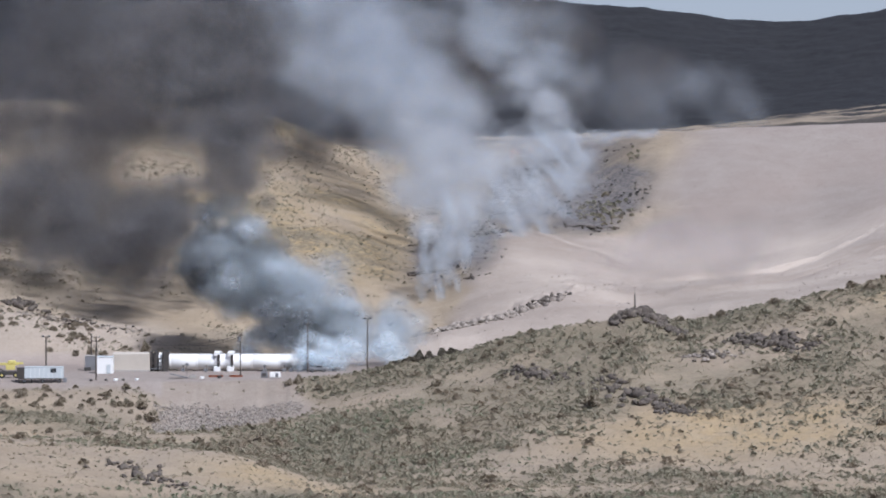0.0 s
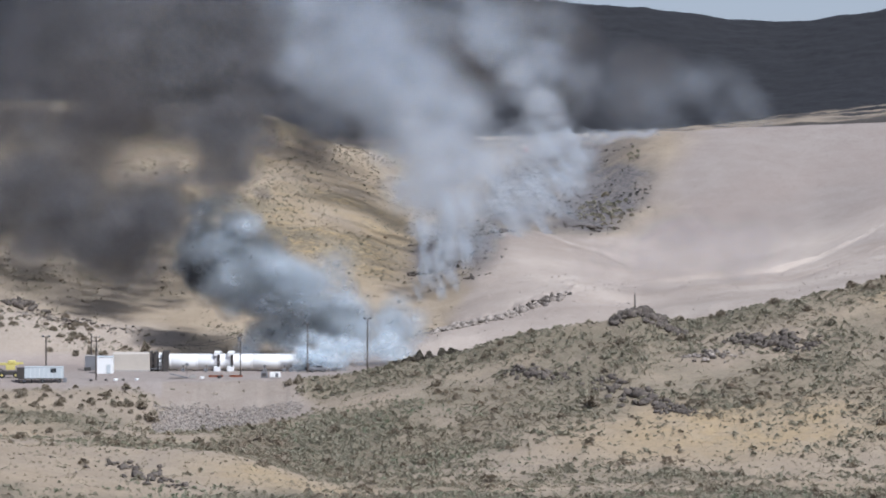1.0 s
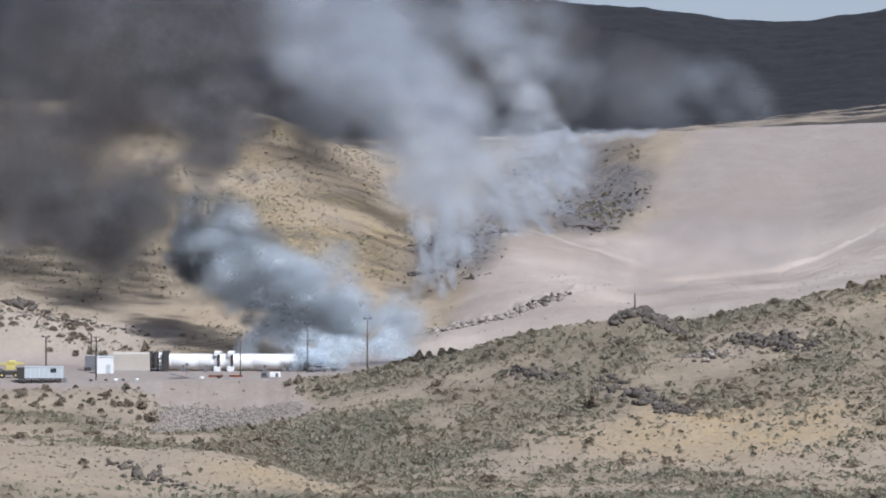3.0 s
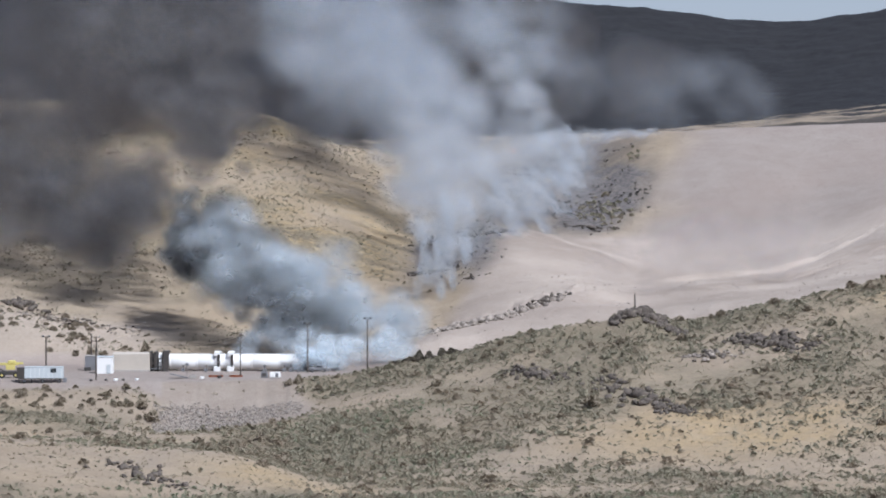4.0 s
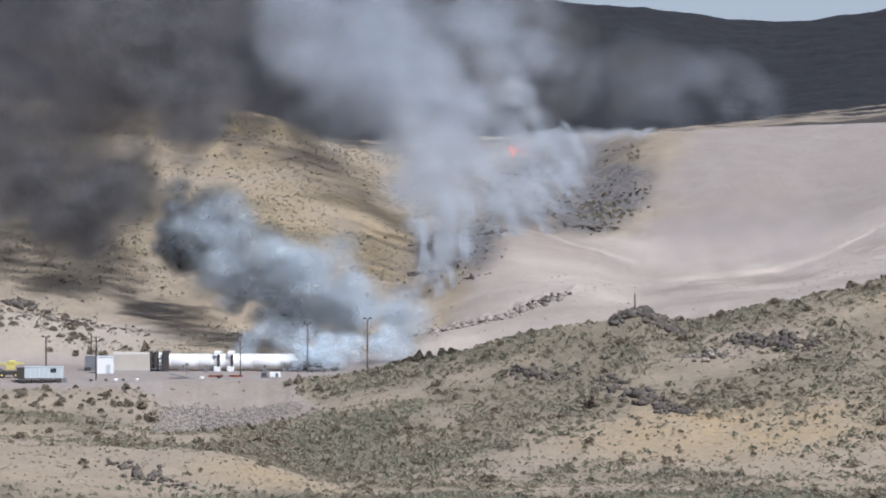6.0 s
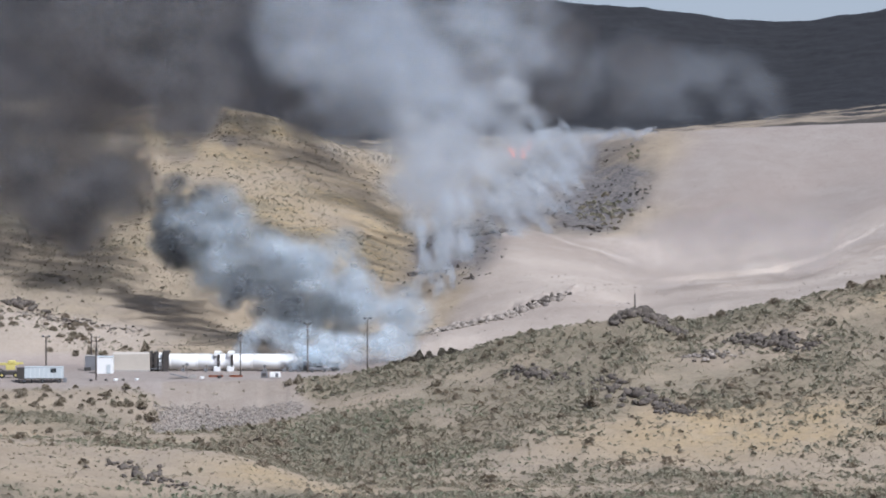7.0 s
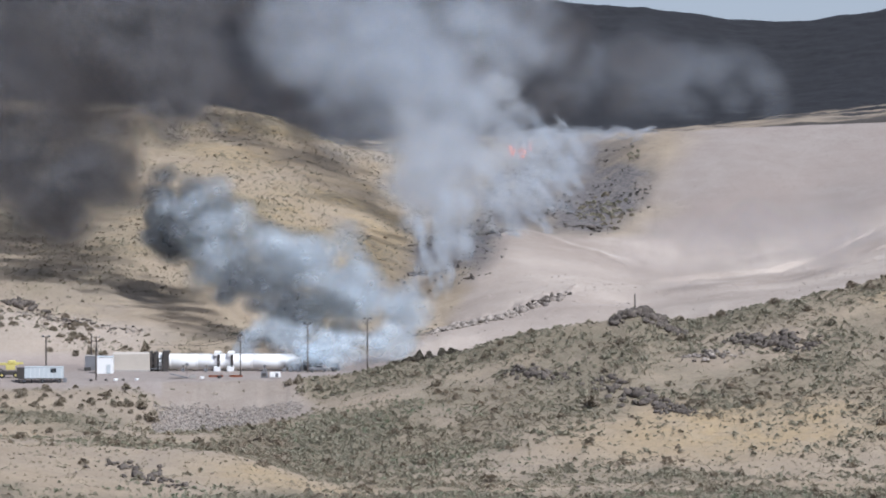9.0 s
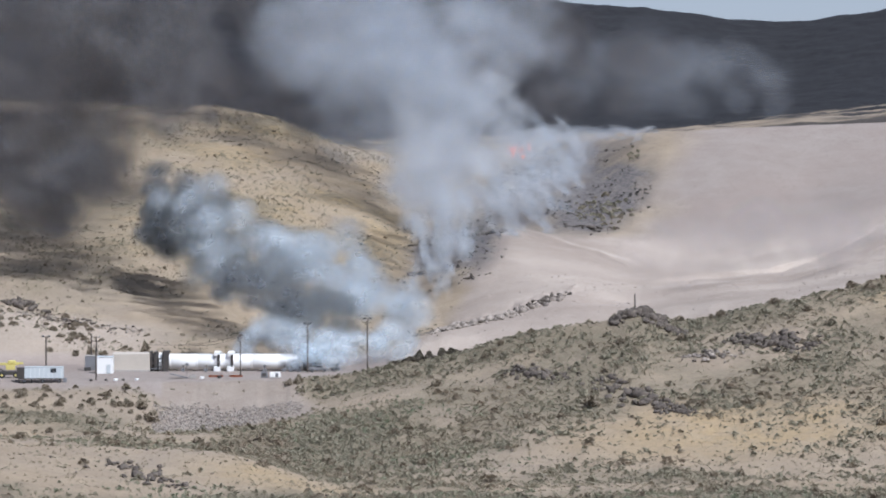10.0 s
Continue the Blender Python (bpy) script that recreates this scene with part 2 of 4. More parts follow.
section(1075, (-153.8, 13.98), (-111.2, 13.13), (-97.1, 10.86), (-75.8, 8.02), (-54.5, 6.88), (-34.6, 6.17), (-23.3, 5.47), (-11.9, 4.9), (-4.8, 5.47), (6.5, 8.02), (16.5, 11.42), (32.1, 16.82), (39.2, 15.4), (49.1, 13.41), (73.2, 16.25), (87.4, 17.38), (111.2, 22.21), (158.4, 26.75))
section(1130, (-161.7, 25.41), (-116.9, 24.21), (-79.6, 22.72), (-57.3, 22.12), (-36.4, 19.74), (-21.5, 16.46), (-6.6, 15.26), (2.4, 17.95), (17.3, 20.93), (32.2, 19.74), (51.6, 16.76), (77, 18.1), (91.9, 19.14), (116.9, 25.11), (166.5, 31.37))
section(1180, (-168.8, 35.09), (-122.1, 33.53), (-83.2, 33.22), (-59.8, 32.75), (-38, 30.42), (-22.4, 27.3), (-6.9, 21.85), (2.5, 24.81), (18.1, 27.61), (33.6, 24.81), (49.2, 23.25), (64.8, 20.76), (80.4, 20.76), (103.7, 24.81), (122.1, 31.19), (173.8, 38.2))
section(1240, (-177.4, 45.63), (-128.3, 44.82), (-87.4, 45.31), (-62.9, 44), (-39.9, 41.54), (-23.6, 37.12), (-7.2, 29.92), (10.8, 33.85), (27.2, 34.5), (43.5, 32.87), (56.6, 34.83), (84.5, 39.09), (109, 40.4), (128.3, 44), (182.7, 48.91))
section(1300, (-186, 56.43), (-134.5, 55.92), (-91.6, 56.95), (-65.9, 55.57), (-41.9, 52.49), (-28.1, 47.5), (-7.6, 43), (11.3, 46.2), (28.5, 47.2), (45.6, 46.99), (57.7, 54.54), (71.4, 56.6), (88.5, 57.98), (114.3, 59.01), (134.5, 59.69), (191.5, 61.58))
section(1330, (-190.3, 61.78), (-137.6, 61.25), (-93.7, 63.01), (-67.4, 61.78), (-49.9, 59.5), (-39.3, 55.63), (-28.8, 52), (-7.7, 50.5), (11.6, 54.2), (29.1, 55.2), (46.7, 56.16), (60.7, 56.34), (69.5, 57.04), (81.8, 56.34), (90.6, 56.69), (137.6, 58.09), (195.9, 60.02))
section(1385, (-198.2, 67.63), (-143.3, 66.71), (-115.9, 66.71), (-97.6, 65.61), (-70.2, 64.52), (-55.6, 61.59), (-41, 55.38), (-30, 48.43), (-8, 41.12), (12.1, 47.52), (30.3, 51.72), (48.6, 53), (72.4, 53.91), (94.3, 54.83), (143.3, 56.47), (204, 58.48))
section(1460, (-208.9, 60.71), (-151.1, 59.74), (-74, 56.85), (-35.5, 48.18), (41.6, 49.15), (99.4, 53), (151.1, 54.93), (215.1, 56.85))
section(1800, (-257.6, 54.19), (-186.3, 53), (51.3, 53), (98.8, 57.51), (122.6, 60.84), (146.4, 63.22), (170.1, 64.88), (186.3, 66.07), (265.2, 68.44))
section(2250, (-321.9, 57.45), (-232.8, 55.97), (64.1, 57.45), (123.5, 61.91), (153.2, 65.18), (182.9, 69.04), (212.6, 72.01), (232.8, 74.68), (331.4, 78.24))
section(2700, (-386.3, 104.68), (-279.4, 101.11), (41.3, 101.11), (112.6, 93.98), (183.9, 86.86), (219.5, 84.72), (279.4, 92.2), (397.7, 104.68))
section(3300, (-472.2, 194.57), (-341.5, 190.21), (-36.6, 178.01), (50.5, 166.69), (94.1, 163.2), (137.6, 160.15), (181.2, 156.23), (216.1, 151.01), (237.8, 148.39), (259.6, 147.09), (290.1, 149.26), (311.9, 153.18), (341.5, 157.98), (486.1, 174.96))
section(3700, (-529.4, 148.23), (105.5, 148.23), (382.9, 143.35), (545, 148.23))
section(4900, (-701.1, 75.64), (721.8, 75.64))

SIDE = np.concatenate([np.linspace(-1.6, -0.15, 14)[:-1], np.linspace(-0.15, -0.112, 9)[:-1], np.linspace(-0.112, 0.112, 420),
                       np.linspace(0.112, 0.15, 9)[1:], np.linspace(0.15, 1.6, 14)[1:]])
DEEP = np.concatenate([[-600, -300, -120, -60, -20, 3, 12, 25, 50, 75, 100, 150, 200, 260], np.arange(300, 770, 30),
                       np.arange(770, 1400, 0.95), np.arange(1400, 3720, 14), np.linspace(3740, 4900, 8)])


def value_noise(x, y, seed):
    """Smooth noise of unit grid, -1 to 1, on arrays."""
    table = np.random.RandomState(seed).rand(256, 256)
    xi, yi = np.floor(x).astype(int), np.floor(y).astype(int)
    fx, fy = x - xi, y - yi
    fx, fy = fx * fx * (3 - 2 * fx), fy * fy * (3 - 2 * fy)
    g = lambda a, b: table[a % 256, b % 256]
    top = g(xi, yi) * (1 - fx) + g(xi + 1, yi) * fx
    low = g(xi, yi + 1) * (1 - fx) + g(xi + 1, yi + 1) * fx
    return 2 * (top * (1 - fy) + low * fy) - 1


def fractal(x, y, scale, octaves, seed):
    total, amp = 0, 1.0
    for k in range(octaves):
        total = total + amp * value_noise(x / scale * 2 ** k, y / scale * 2 ** k, seed + k)
        amp *= 0.5
    return total


def reach(y):
    return np.maximum(np.abs(y), 300.0)


def smooth(a, sigma, axis):
    k = np.exp(-0.5 * (np.arange(-3 * sigma, 3 * sigma + 1) / sigma) ** 2)
    k /= k.sum()
    pad = [(0, 0), (0, 0)]
    pad[axis] = (3 * sigma, 3 * sigma)
    return np.apply_along_axis(lambda v: np.convolve(v, k, "valid"), axis, np.pad(a, pad, "edge"))


def bump(v, lo, hi, soft):
    """1 between lo and hi, fading over soft."""
    return np.clip((v - lo) / soft + 0.5, 0, 1) * np.clip((hi - v) / soft + 0.5, 0, 1)


def blob(x, y, cx, cy, rx, ry, turn=0.0):
    """1 at the middle of an ellipse on the plan, 0 outside."""
    c, s = math.cos(radians(turn)), math.sin(radians(turn))
    dx, dy = x - cx, y - cy
    return np.clip(1.4 - 1.4 * np.sqrt(((c * dx + s * dy) / rx) ** 2 + ((c * dy - s * dx) / ry) ** 2), 0, 1)


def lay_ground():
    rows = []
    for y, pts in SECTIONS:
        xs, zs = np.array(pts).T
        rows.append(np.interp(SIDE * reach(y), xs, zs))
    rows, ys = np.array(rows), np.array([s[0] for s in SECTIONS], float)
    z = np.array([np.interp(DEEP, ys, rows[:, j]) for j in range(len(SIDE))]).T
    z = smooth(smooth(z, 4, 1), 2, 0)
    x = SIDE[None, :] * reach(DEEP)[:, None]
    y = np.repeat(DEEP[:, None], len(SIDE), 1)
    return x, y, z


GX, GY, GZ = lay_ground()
SB = GX / reach(GY) * 1000                 # bearing, thousandths
PAD = bump(GY, 962, 1030, 8) * bump(SB, -140, -14, 6)
BERM = np.clip((SB - 41 - (GY - 1180) * 0.085) / 6, 0, 1) * bump(GY, 1165, 1420, 25)
ROADS = bump(GY, 1010, 1190, 20) * np.clip((SB + 6 - (GY - 1030) * 0.12) / 6, 0, 1)
BANK = bump(GY, 925, 966, 6) * bump(SB, -66, -33, 4)
MADE = np.clip(PAD + BERM * 0.95 + ROADS * 0.6 + BANK * 0.8, 0, 1)
WILD = (1 - MADE) * np.clip((GY - 600) / 150, 0, 1)
far = np.clip((GY - 1500) / 600, 0, 1)
GZ = GZ + WILD * (fractal(GX, GY, 22, 5, 3) * (0.75 + 0.6 * far) + fractal(GX, GY, 5, 3, 11) * 0.22)
GZ = GZ + ROADS * fractal(GX, GY, 9, 4, 21) * 0.35 + BERM * fractal(GX, GY, 16, 4, 31) * 0.12
# rills running down the embankment
GZ = GZ - BANK * np.abs(value_noise(GX / 2.2, GY * 0.02, 41)) * 0.35
# gullies in the burnt slope and the hill behind the pad
hill = bump(GY, 1060, 1370, 30) * (1 - BERM) * (1 - ROADS)
GZ = GZ - hill * np.clip(0.25 - np.abs(fractal(GX + 0.25 * GY, GY * 0.35, 34, 3, 51)), 0, 1) * 2.6
# windrows of spoil along the graded road
def windrow(sb, y):
    return (np.exp(-((y - np.interp(sb, [30, 55, 75, 92, 103, 120], [1122, 1128, 1132, 1155, 1186, 1240])) / 2.2) ** 2) * bump(sb, 50, 97, 8)
            + np.exp(-((y - np.interp(sb, [40, 60, 80, 100, 120], [1085, 1092, 1104, 1130, 1160])) / 2.0) ** 2) * bump(sb, 52, 130, 10) * 0.45
            + np.exp(-((y - np.interp(sb, [18, 24, 36, 44], [1200, 1190, 1172, 1150])) / 2.4) ** 2) * bump(sb, 20, 42, 4) * 0.8)


GZ = GZ + windrow(SB, GY) * (1.1 + 0.5 * fractal(GX, GY, 8, 3, 65))
# the broken lip of the road cut
lip = bump(GY - 1075 - (SB + 4) * 0.1, -9, 5, 4) * bump(SB, -5, 32, 3)
GZ = GZ + lip * fractal(GX * 1.2, GY, 5, 4, 61) * 0.9


def ground_z(x, y):
    """The ground's height at arrays x, y."""
    x, y = np.asarray(x, float), np.asarray(y, float)
    i = np.clip(np.interp(y, DEEP, np.arange(len(DEEP))), 0, len(DEEP) - 1.001)
    j = np.clip(np.interp(x / reach(y), SIDE, np.arange(len(SIDE))), 0, len(SIDE) - 1.001)
    i0, j0 = i.astype(int), j.astype(int)
    a, b = i - i0, j - j0
    return (GZ[i0, j0] * (1 - a) * (1 - b) + GZ[i0 + 1, j0] * a * (1 - b) + GZ[i0, j0 + 1] * (1 - a) * b + GZ[i0 + 1, j0 + 1] * a * b)


def zones(x, y):
    """What covers the ground, 0 to 1 each, at arrays x, y."""
    sb = x / reach(y) * 1000
    n = fractal(x, y, 30, 4, 71)
    front = np.clip((968 - y) / 8, 0, 1)
    gold = np.clip(bump(y, 1120, 1420, 40) * np.clip((-4 - sb) / 10, 0, 1) * np.clip((sb + 88) / 40, 0.15, 1) * (0.55 + 0.6 * n), 0, 1)
    gold = np.clip(gold + blob(x, y, -32, 825, 24, 24) * 0.5 + blob(x, y, 62, 880, 45, 30) * 0.55 + blob(x, y, 105, 960, 16, 30) * 0.8, 0, 1)
    sage = front * np.clip(0.50 + 0.85 * n + blob(x, y, -5, 900, 55, 45) * 0.9 + blob(x, y, 40, 800, 90, 18) * 0.9
                           - blob(x, y, 62, 870, 48, 36) * 1.1 - blob(x, y, -58, 828, 48, 34) * 1.6 - blob(x, y, -82, 946, 34, 20) * 0.9 - blob(x, y, 70, 935, 30, 16) * 0.4, 0, 1)
    sage = np.clip(sage + bump(y, 1050, 1380, 30) * np.clip((-4 - sb) / 8, 0, 1) * (0.22 + 0.5 * n), 0, 1)
    pad = bump(y, np.where(sb < -66, 953, 961) + 3 * n, 1036, 5) * np.clip((-8 - sb) / 4, 0, 1)
    berm = np.clip((sb - 41 - (y - 1180) * 0.085) / 11 + 0.4 * n, 0, 1) * bump(y, 1165, 1420, 30)
    bank = bump(y, 922, 968, 5) * bump(sb + 4 * n, -67, -32, 4)
    road = bump(y, 1010, 1200, 16) * np.clip((sb + 8 - (y - 1030) * 0.10 + 4 * n) / 5, 0, 1)
    gravel = np.clip(pad + berm + bank * 0.7, 0, 1)
    cut = bump(y, 1030, 1072, 10) * np.clip((-58 - sb + 6 * n) / 12, 0, 1)
    pale = np.clip(road * (0.45 + 0.5 * n) + cut * 0.5 + windrow(sb, y) * np.clip(0.1 + 0.7 * n, 0, 1), 0, 1)
    track = np.exp(-((y - np.interp(sb, [16, 24, 36, 46], [1206, 1192, 1176, 1160])) / 2.6) ** 2) * bump(sb, 18, 44, 4)
    ruts = np.exp(-((y - np.interp(sb, [50, 75, 92, 103, 125], [1124, 1127, 1150, 1180, 1230])) / 1.6) ** 2) * bump(sb, 52, 110, 10)
    ruts = ruts + 0.6 * np.exp(-((y - np.interp(sb, [50, 75, 92, 125], [1108, 1112, 1130, 1190])) / 1.3) ** 2) * bump(sb, 58, 120, 10)
    pale = np.clip(pale + track * 0.9 + ruts * np.clip(0.55 + n, 0, 1) * 0.8, 0, 1)
    gravel = np.clip(gravel + road * 0.8, 0, 1)
    burnt = blob(x, y, 36, 1262, 30, 78, -8) * 2.4 + blob(x, y, 3, 1172, 15, 60) * 2.0
    burnt = np.clip(burnt * (1.0 + 0.7 * n), 0, 1) * (1 - berm)
    # far ridge painted dark for the smoke's shadow; dark scrub patches on the band before it
    far_shade_scrub = np.clip((y - 1950 + 150 * n) / 150, 0, 1)
    far_shade_scrub = np.clip(far_shade_scrub + bump(y, 1480, 2350, 60) * np.clip(0.55 + n, 0, 1) * 0.85, 0, 1)
    return {"gold": gold * (1 - far_shade_scrub), "sage": sage * (1 - gravel), "gravel": gravel, "pale": pale, "burnt": burnt, "far_shade_scrub": far_shade_scrub}


def sheet(name, x, y, z, mat):
    r, c = x.shape
    me = bpy.data.meshes.new(name)
    k = np.arange(r * c).reshape(r, c)
    quads = np.stack([k[:-1, :-1], k[:-1, 1:], k[1:, 1:], k[1:, :-1]], -1).reshape(-1, 4)
    raw_mesh(me, np.stack([x, y, z], -1).reshape(-1, 3), quads)
    me.materials.append(mat)
    me.polygons.foreach_set("use_smooth", np.ones(len(quads), bool))
    return new(name, me)


def raw_mesh(me, co, faces):
    n, k = faces.shape
    me.vertices.add(len(co))
    me.vertices.foreach_set("co", co.astype(np.float32).ravel())
    me.loops.add(n * k)
    me.loops.foreach_set("vertex_index", faces.astype(np.int32).ravel())
    me.polygons.add(n)
    me.polygons.foreach_set("loop_start", np.arange(0, n * k, k, dtype=np.int32))
    me.update(calc_edges=True)
    me.validate()


ground = tagged(sheet("ground", GX, GY, GZ, GROUND), "dry sandy desert valley with graded gravel slopes and hills", "ground", kind="structure")
for key, val in zones(GX, GY).items():
    ground.data.attributes.new(key, "FLOAT", "POINT").data.foreach_set("value", val.astype(np.float32).ravel())


# ---- helpers for things ----
def thing(name, label, category, x=0.0, y=0.0, z=0.0, turn=0.0, group=""):
    ob = new(name)
    ob.empty_display_size = 0.5
    ob.matrix_basis = pose(x, y, z, 0, 0, turn)
    return tagged(ob, label, category, group)


def part(name, bm, mat, parent, label="", smooth_faces=False):
    me = bpy.data.meshes.new(name)
    bm.normal_update()
    if smooth_faces:
        for f in bm.faces:
            f.smooth = True
    bm.to_mesh(me)
    bm.free()
    me.materials.append(mat)
    ob = new(name, me)
    ob.parent = parent
    return tagged(ob, label)


def box(cx, cy, cz, sx, sy, sz, bevel=0.03, bm=None, turn=None):
    bm = bm or bmesh.new()
    m = Matrix.Translation((cx, cy, cz)) @ (turn or Matrix()) @ Matrix.Diagonal((sx, sy, sz, 1))
    made = bmesh.ops.create_cube(bm, size=1.0, matrix=m)
    if bevel:
        edges = list({e for v in made["verts"] for e in v.link_edges})
        bmesh.ops.bevel(bm, geom=edges, offset=bevel, segments=1, affect="EDGES")
    return bm


def rod(a, b, r1, r2=None, sides=10, bm=None):
    """A tapered round bar from a to b."""
    bm = bm or bmesh.new()
    a, b = Vector(a), Vector(b)
    m = Matrix.Translation((a + b) / 2) @ (b - a).to_track_quat("Z", "Y").to_matrix().to_4x4()
    bmesh.ops.create_cone(bm, cap_ends=True, segments=sides, radius1=r1, radius2=r1 if r2 is None else r2, depth=(b - a).length, matrix=m)
    return bm


def lathe_x(profile, sides=32, bm=None):
    """A body of revolution about the x axis from (x, radius) pairs."""
    bm = bm or bmesh.new()
    rings = []
    for x, r in profile:
        rings.append([bm.verts.new((x, r * math.cos(2 * math.pi * k / sides), r * math.sin(2 * math.pi * k / sides))) for k in range(sides)])
    for p, q in zip(rings, rings[1:]):
        for k in range(sides):
            bm.faces.new((p[k], p[(k + 1) % sides], q[(k + 1) % sides], q[k]))
    bm.faces.new(rings[0]), bm.faces.new(rings[-1][::-1])
    bmesh.ops.recalc_face_normals(bm, faces=bm.faces)
    return bm


# ---- plants and stones without number ----
def tuft_template(seed, leaves, tall, leaf=1.0):
    """A low rounded bush of small leaf sprays round a few stems, about 1 m across."""
    r = random.Random(seed)
    co, faces = [], []
    for _ in range(leaves):
        a, h = r.uniform(0, 2 * math.pi), r.random() ** 0.7
        q = (1 - h ** 2) ** 0.5 * r.uniform(0.45, 1.0)
        c = Vector((0.5 * q * math.cos(a), 0.5 * q * math.sin(a), tall * h * 0.95 + 0.02))
        out = Vector((math.cos(a) * q, math.sin(a) * q, 0.4 + h)).normalized()
        side = out.cross(Vector((r.uniform(-1, 1), r.uniform(-1, 1), r.uniform(-1, 1)))).normalized()
        up = (out + side.cross(out) * r.uniform(-0.9, 0.9)).normalized()
        s = r.uniform(0.10, 0.19) * leaf
        k = len(co)
        co += [c - side * s - up * s * 0.6, c + side * s * 0.9 - up * s * 0.5, c + up * s * 1.1 + side * s * 0.2, c - side * s * 0.7 + up * s * 0.5]
        faces.append((k, k + 1, k + 2, k + 3))
    return np.array(co), np.array(faces)


def stone_template(seed, points=14):
    r = random.Random(seed)
    bm = bmesh.new()
    for _ in range(points):
        v = Vector((r.gauss(0, 1), r.gauss(0, 1), r.gauss(0, 1))).normalized()
        bm.verts.new((v.x * 0.55, v.y * 0.45, v.z * 0.36))
    bmesh.ops.convex_hull(bm, input=bm.verts)
    bmesh.ops.delete(bm, geom=[v for v in bm.verts if not v.link_faces], context="VERTS")
    bmesh.ops.triangulate(bm, faces=bm.faces)
    bm.verts.index_update()
    co = np.array([v.co[:] for v in bm.verts])
    faces = np.array([[v.index for v in f.verts] for f in bm.faces])
    bm.free()
    return co, faces


def strew(name, label, category, x, y, size, templates, mat, seed, sink=0.05, flat=1.0, parent=None):
    """Many small things in one mesh, each turned and sized by itself, standing on the ground."""
    r = np.random.RandomState(seed)
    z = ground_z(x, y)
    pick, turn = r.randint(0, len(templates), len(x)), r.rand(len(x)) * 2 * np.pi
    cos, fac, base = [], [], 0
    for k, (co, faces) in enumerate(templates):
        i = np.nonzero(pick == k)[0]
        if not len(i):
            continue
        c, s = np.cos(turn[i])[:, None], np.sin(turn[i])[:, None]
        sz = size[i][:, None]
        st = (0.8 + 0.5 * r.rand(len(i)))[:, None]
        px = (co[None, :, 0] * c - co[None, :, 1] * s) * sz * st + x[i][:, None]
        py = (co[None, :, 0] * s + co[None, :, 1] * c) * sz + y[i][:, None]
        pz = (co[None, :, 2] * flat - sink) * sz + z[i][:, None]
        cos.append(np.stack([px, py, pz], -1).reshape(-1, 3))
        fac.append((faces[None] + (np.arange(len(i)) * len(co))[:, None, None]).reshape(-1, faces.shape[1]) + base)
        base += len(i) * len(co)
    me = bpy.data.meshes.new(name)
    raw_mesh(me, np.concatenate(cos), np.concatenate(fac))
    me.materials.append(mat)
    ob = new(name, me)
    return tagged(ob, label, category, kind="stuff")


def spread(n, seed, sb, deep, keep):
    """n random places between bearings and distances, kept where keep(x, y) beats chance."""
    r = np.random.RandomState(seed)
    y = deep[0] + (deep[1] - deep[0]) * r.rand(n)
    x = (sb[0] + (sb[1] - sb[0]) * r.rand(n)) / 1000 * y
    ok = r.rand(n) < keep(x, y)
    return x[ok], y[ok]


def sizes(n, seed, lo, hi, power=2.2):
    return lo + (hi - lo) * np.random.RandomState(seed).rand(n) ** power


BUSHES = [tuft_template(k, 34, 0.55) for k in range(5)]
SMALL_BUSHES = [tuft_template(60 + k, 17, 0.5, 0.95) for k in range(6)]
BIG_BUSHES = [tuft_template(20 + k, 120, 0.6, 0.72) for k in range(4)]
TUSSOCKS = [tuft_template(40 + k, 9, 0.5) for k in range(4)]
STONES = [stone_template(k) for k in range(6)]


def open_ground(x, y):
    zn = zones(x, y)
    return (1 - np.clip(zn["gravel"] * 1.3 + zn["pale"] * 0.8, 0, 1)), zn


def bank_brush(x, y):
    return np.clip(0.3 + fractal(x, y, 10, 3, 95), 0, 1)


def near_brush(x, y):
    free, zn = open_ground(x, y)
    n = fractal(x, y, 14, 3, 83)
    bare = np.clip(blob(x, y, -60, 818, 52, 40) * 1.6 + blob(x, y, -82, 948, 36, 16) * 0.7, 0, 0.88)
    return free * (1 - bare) * np.clip(0.05 + 0.85 * zn["sage"] + 0.5 * n, 0.06, 1)


def hill_brush(x, y):
    free, zn = open_ground(x, y)
    return free * np.clip(0.35 + 0.6 * fractal(x, y, 26, 4, 87), 0.04, 1) * (1 - 0.7 * zn["burnt"])


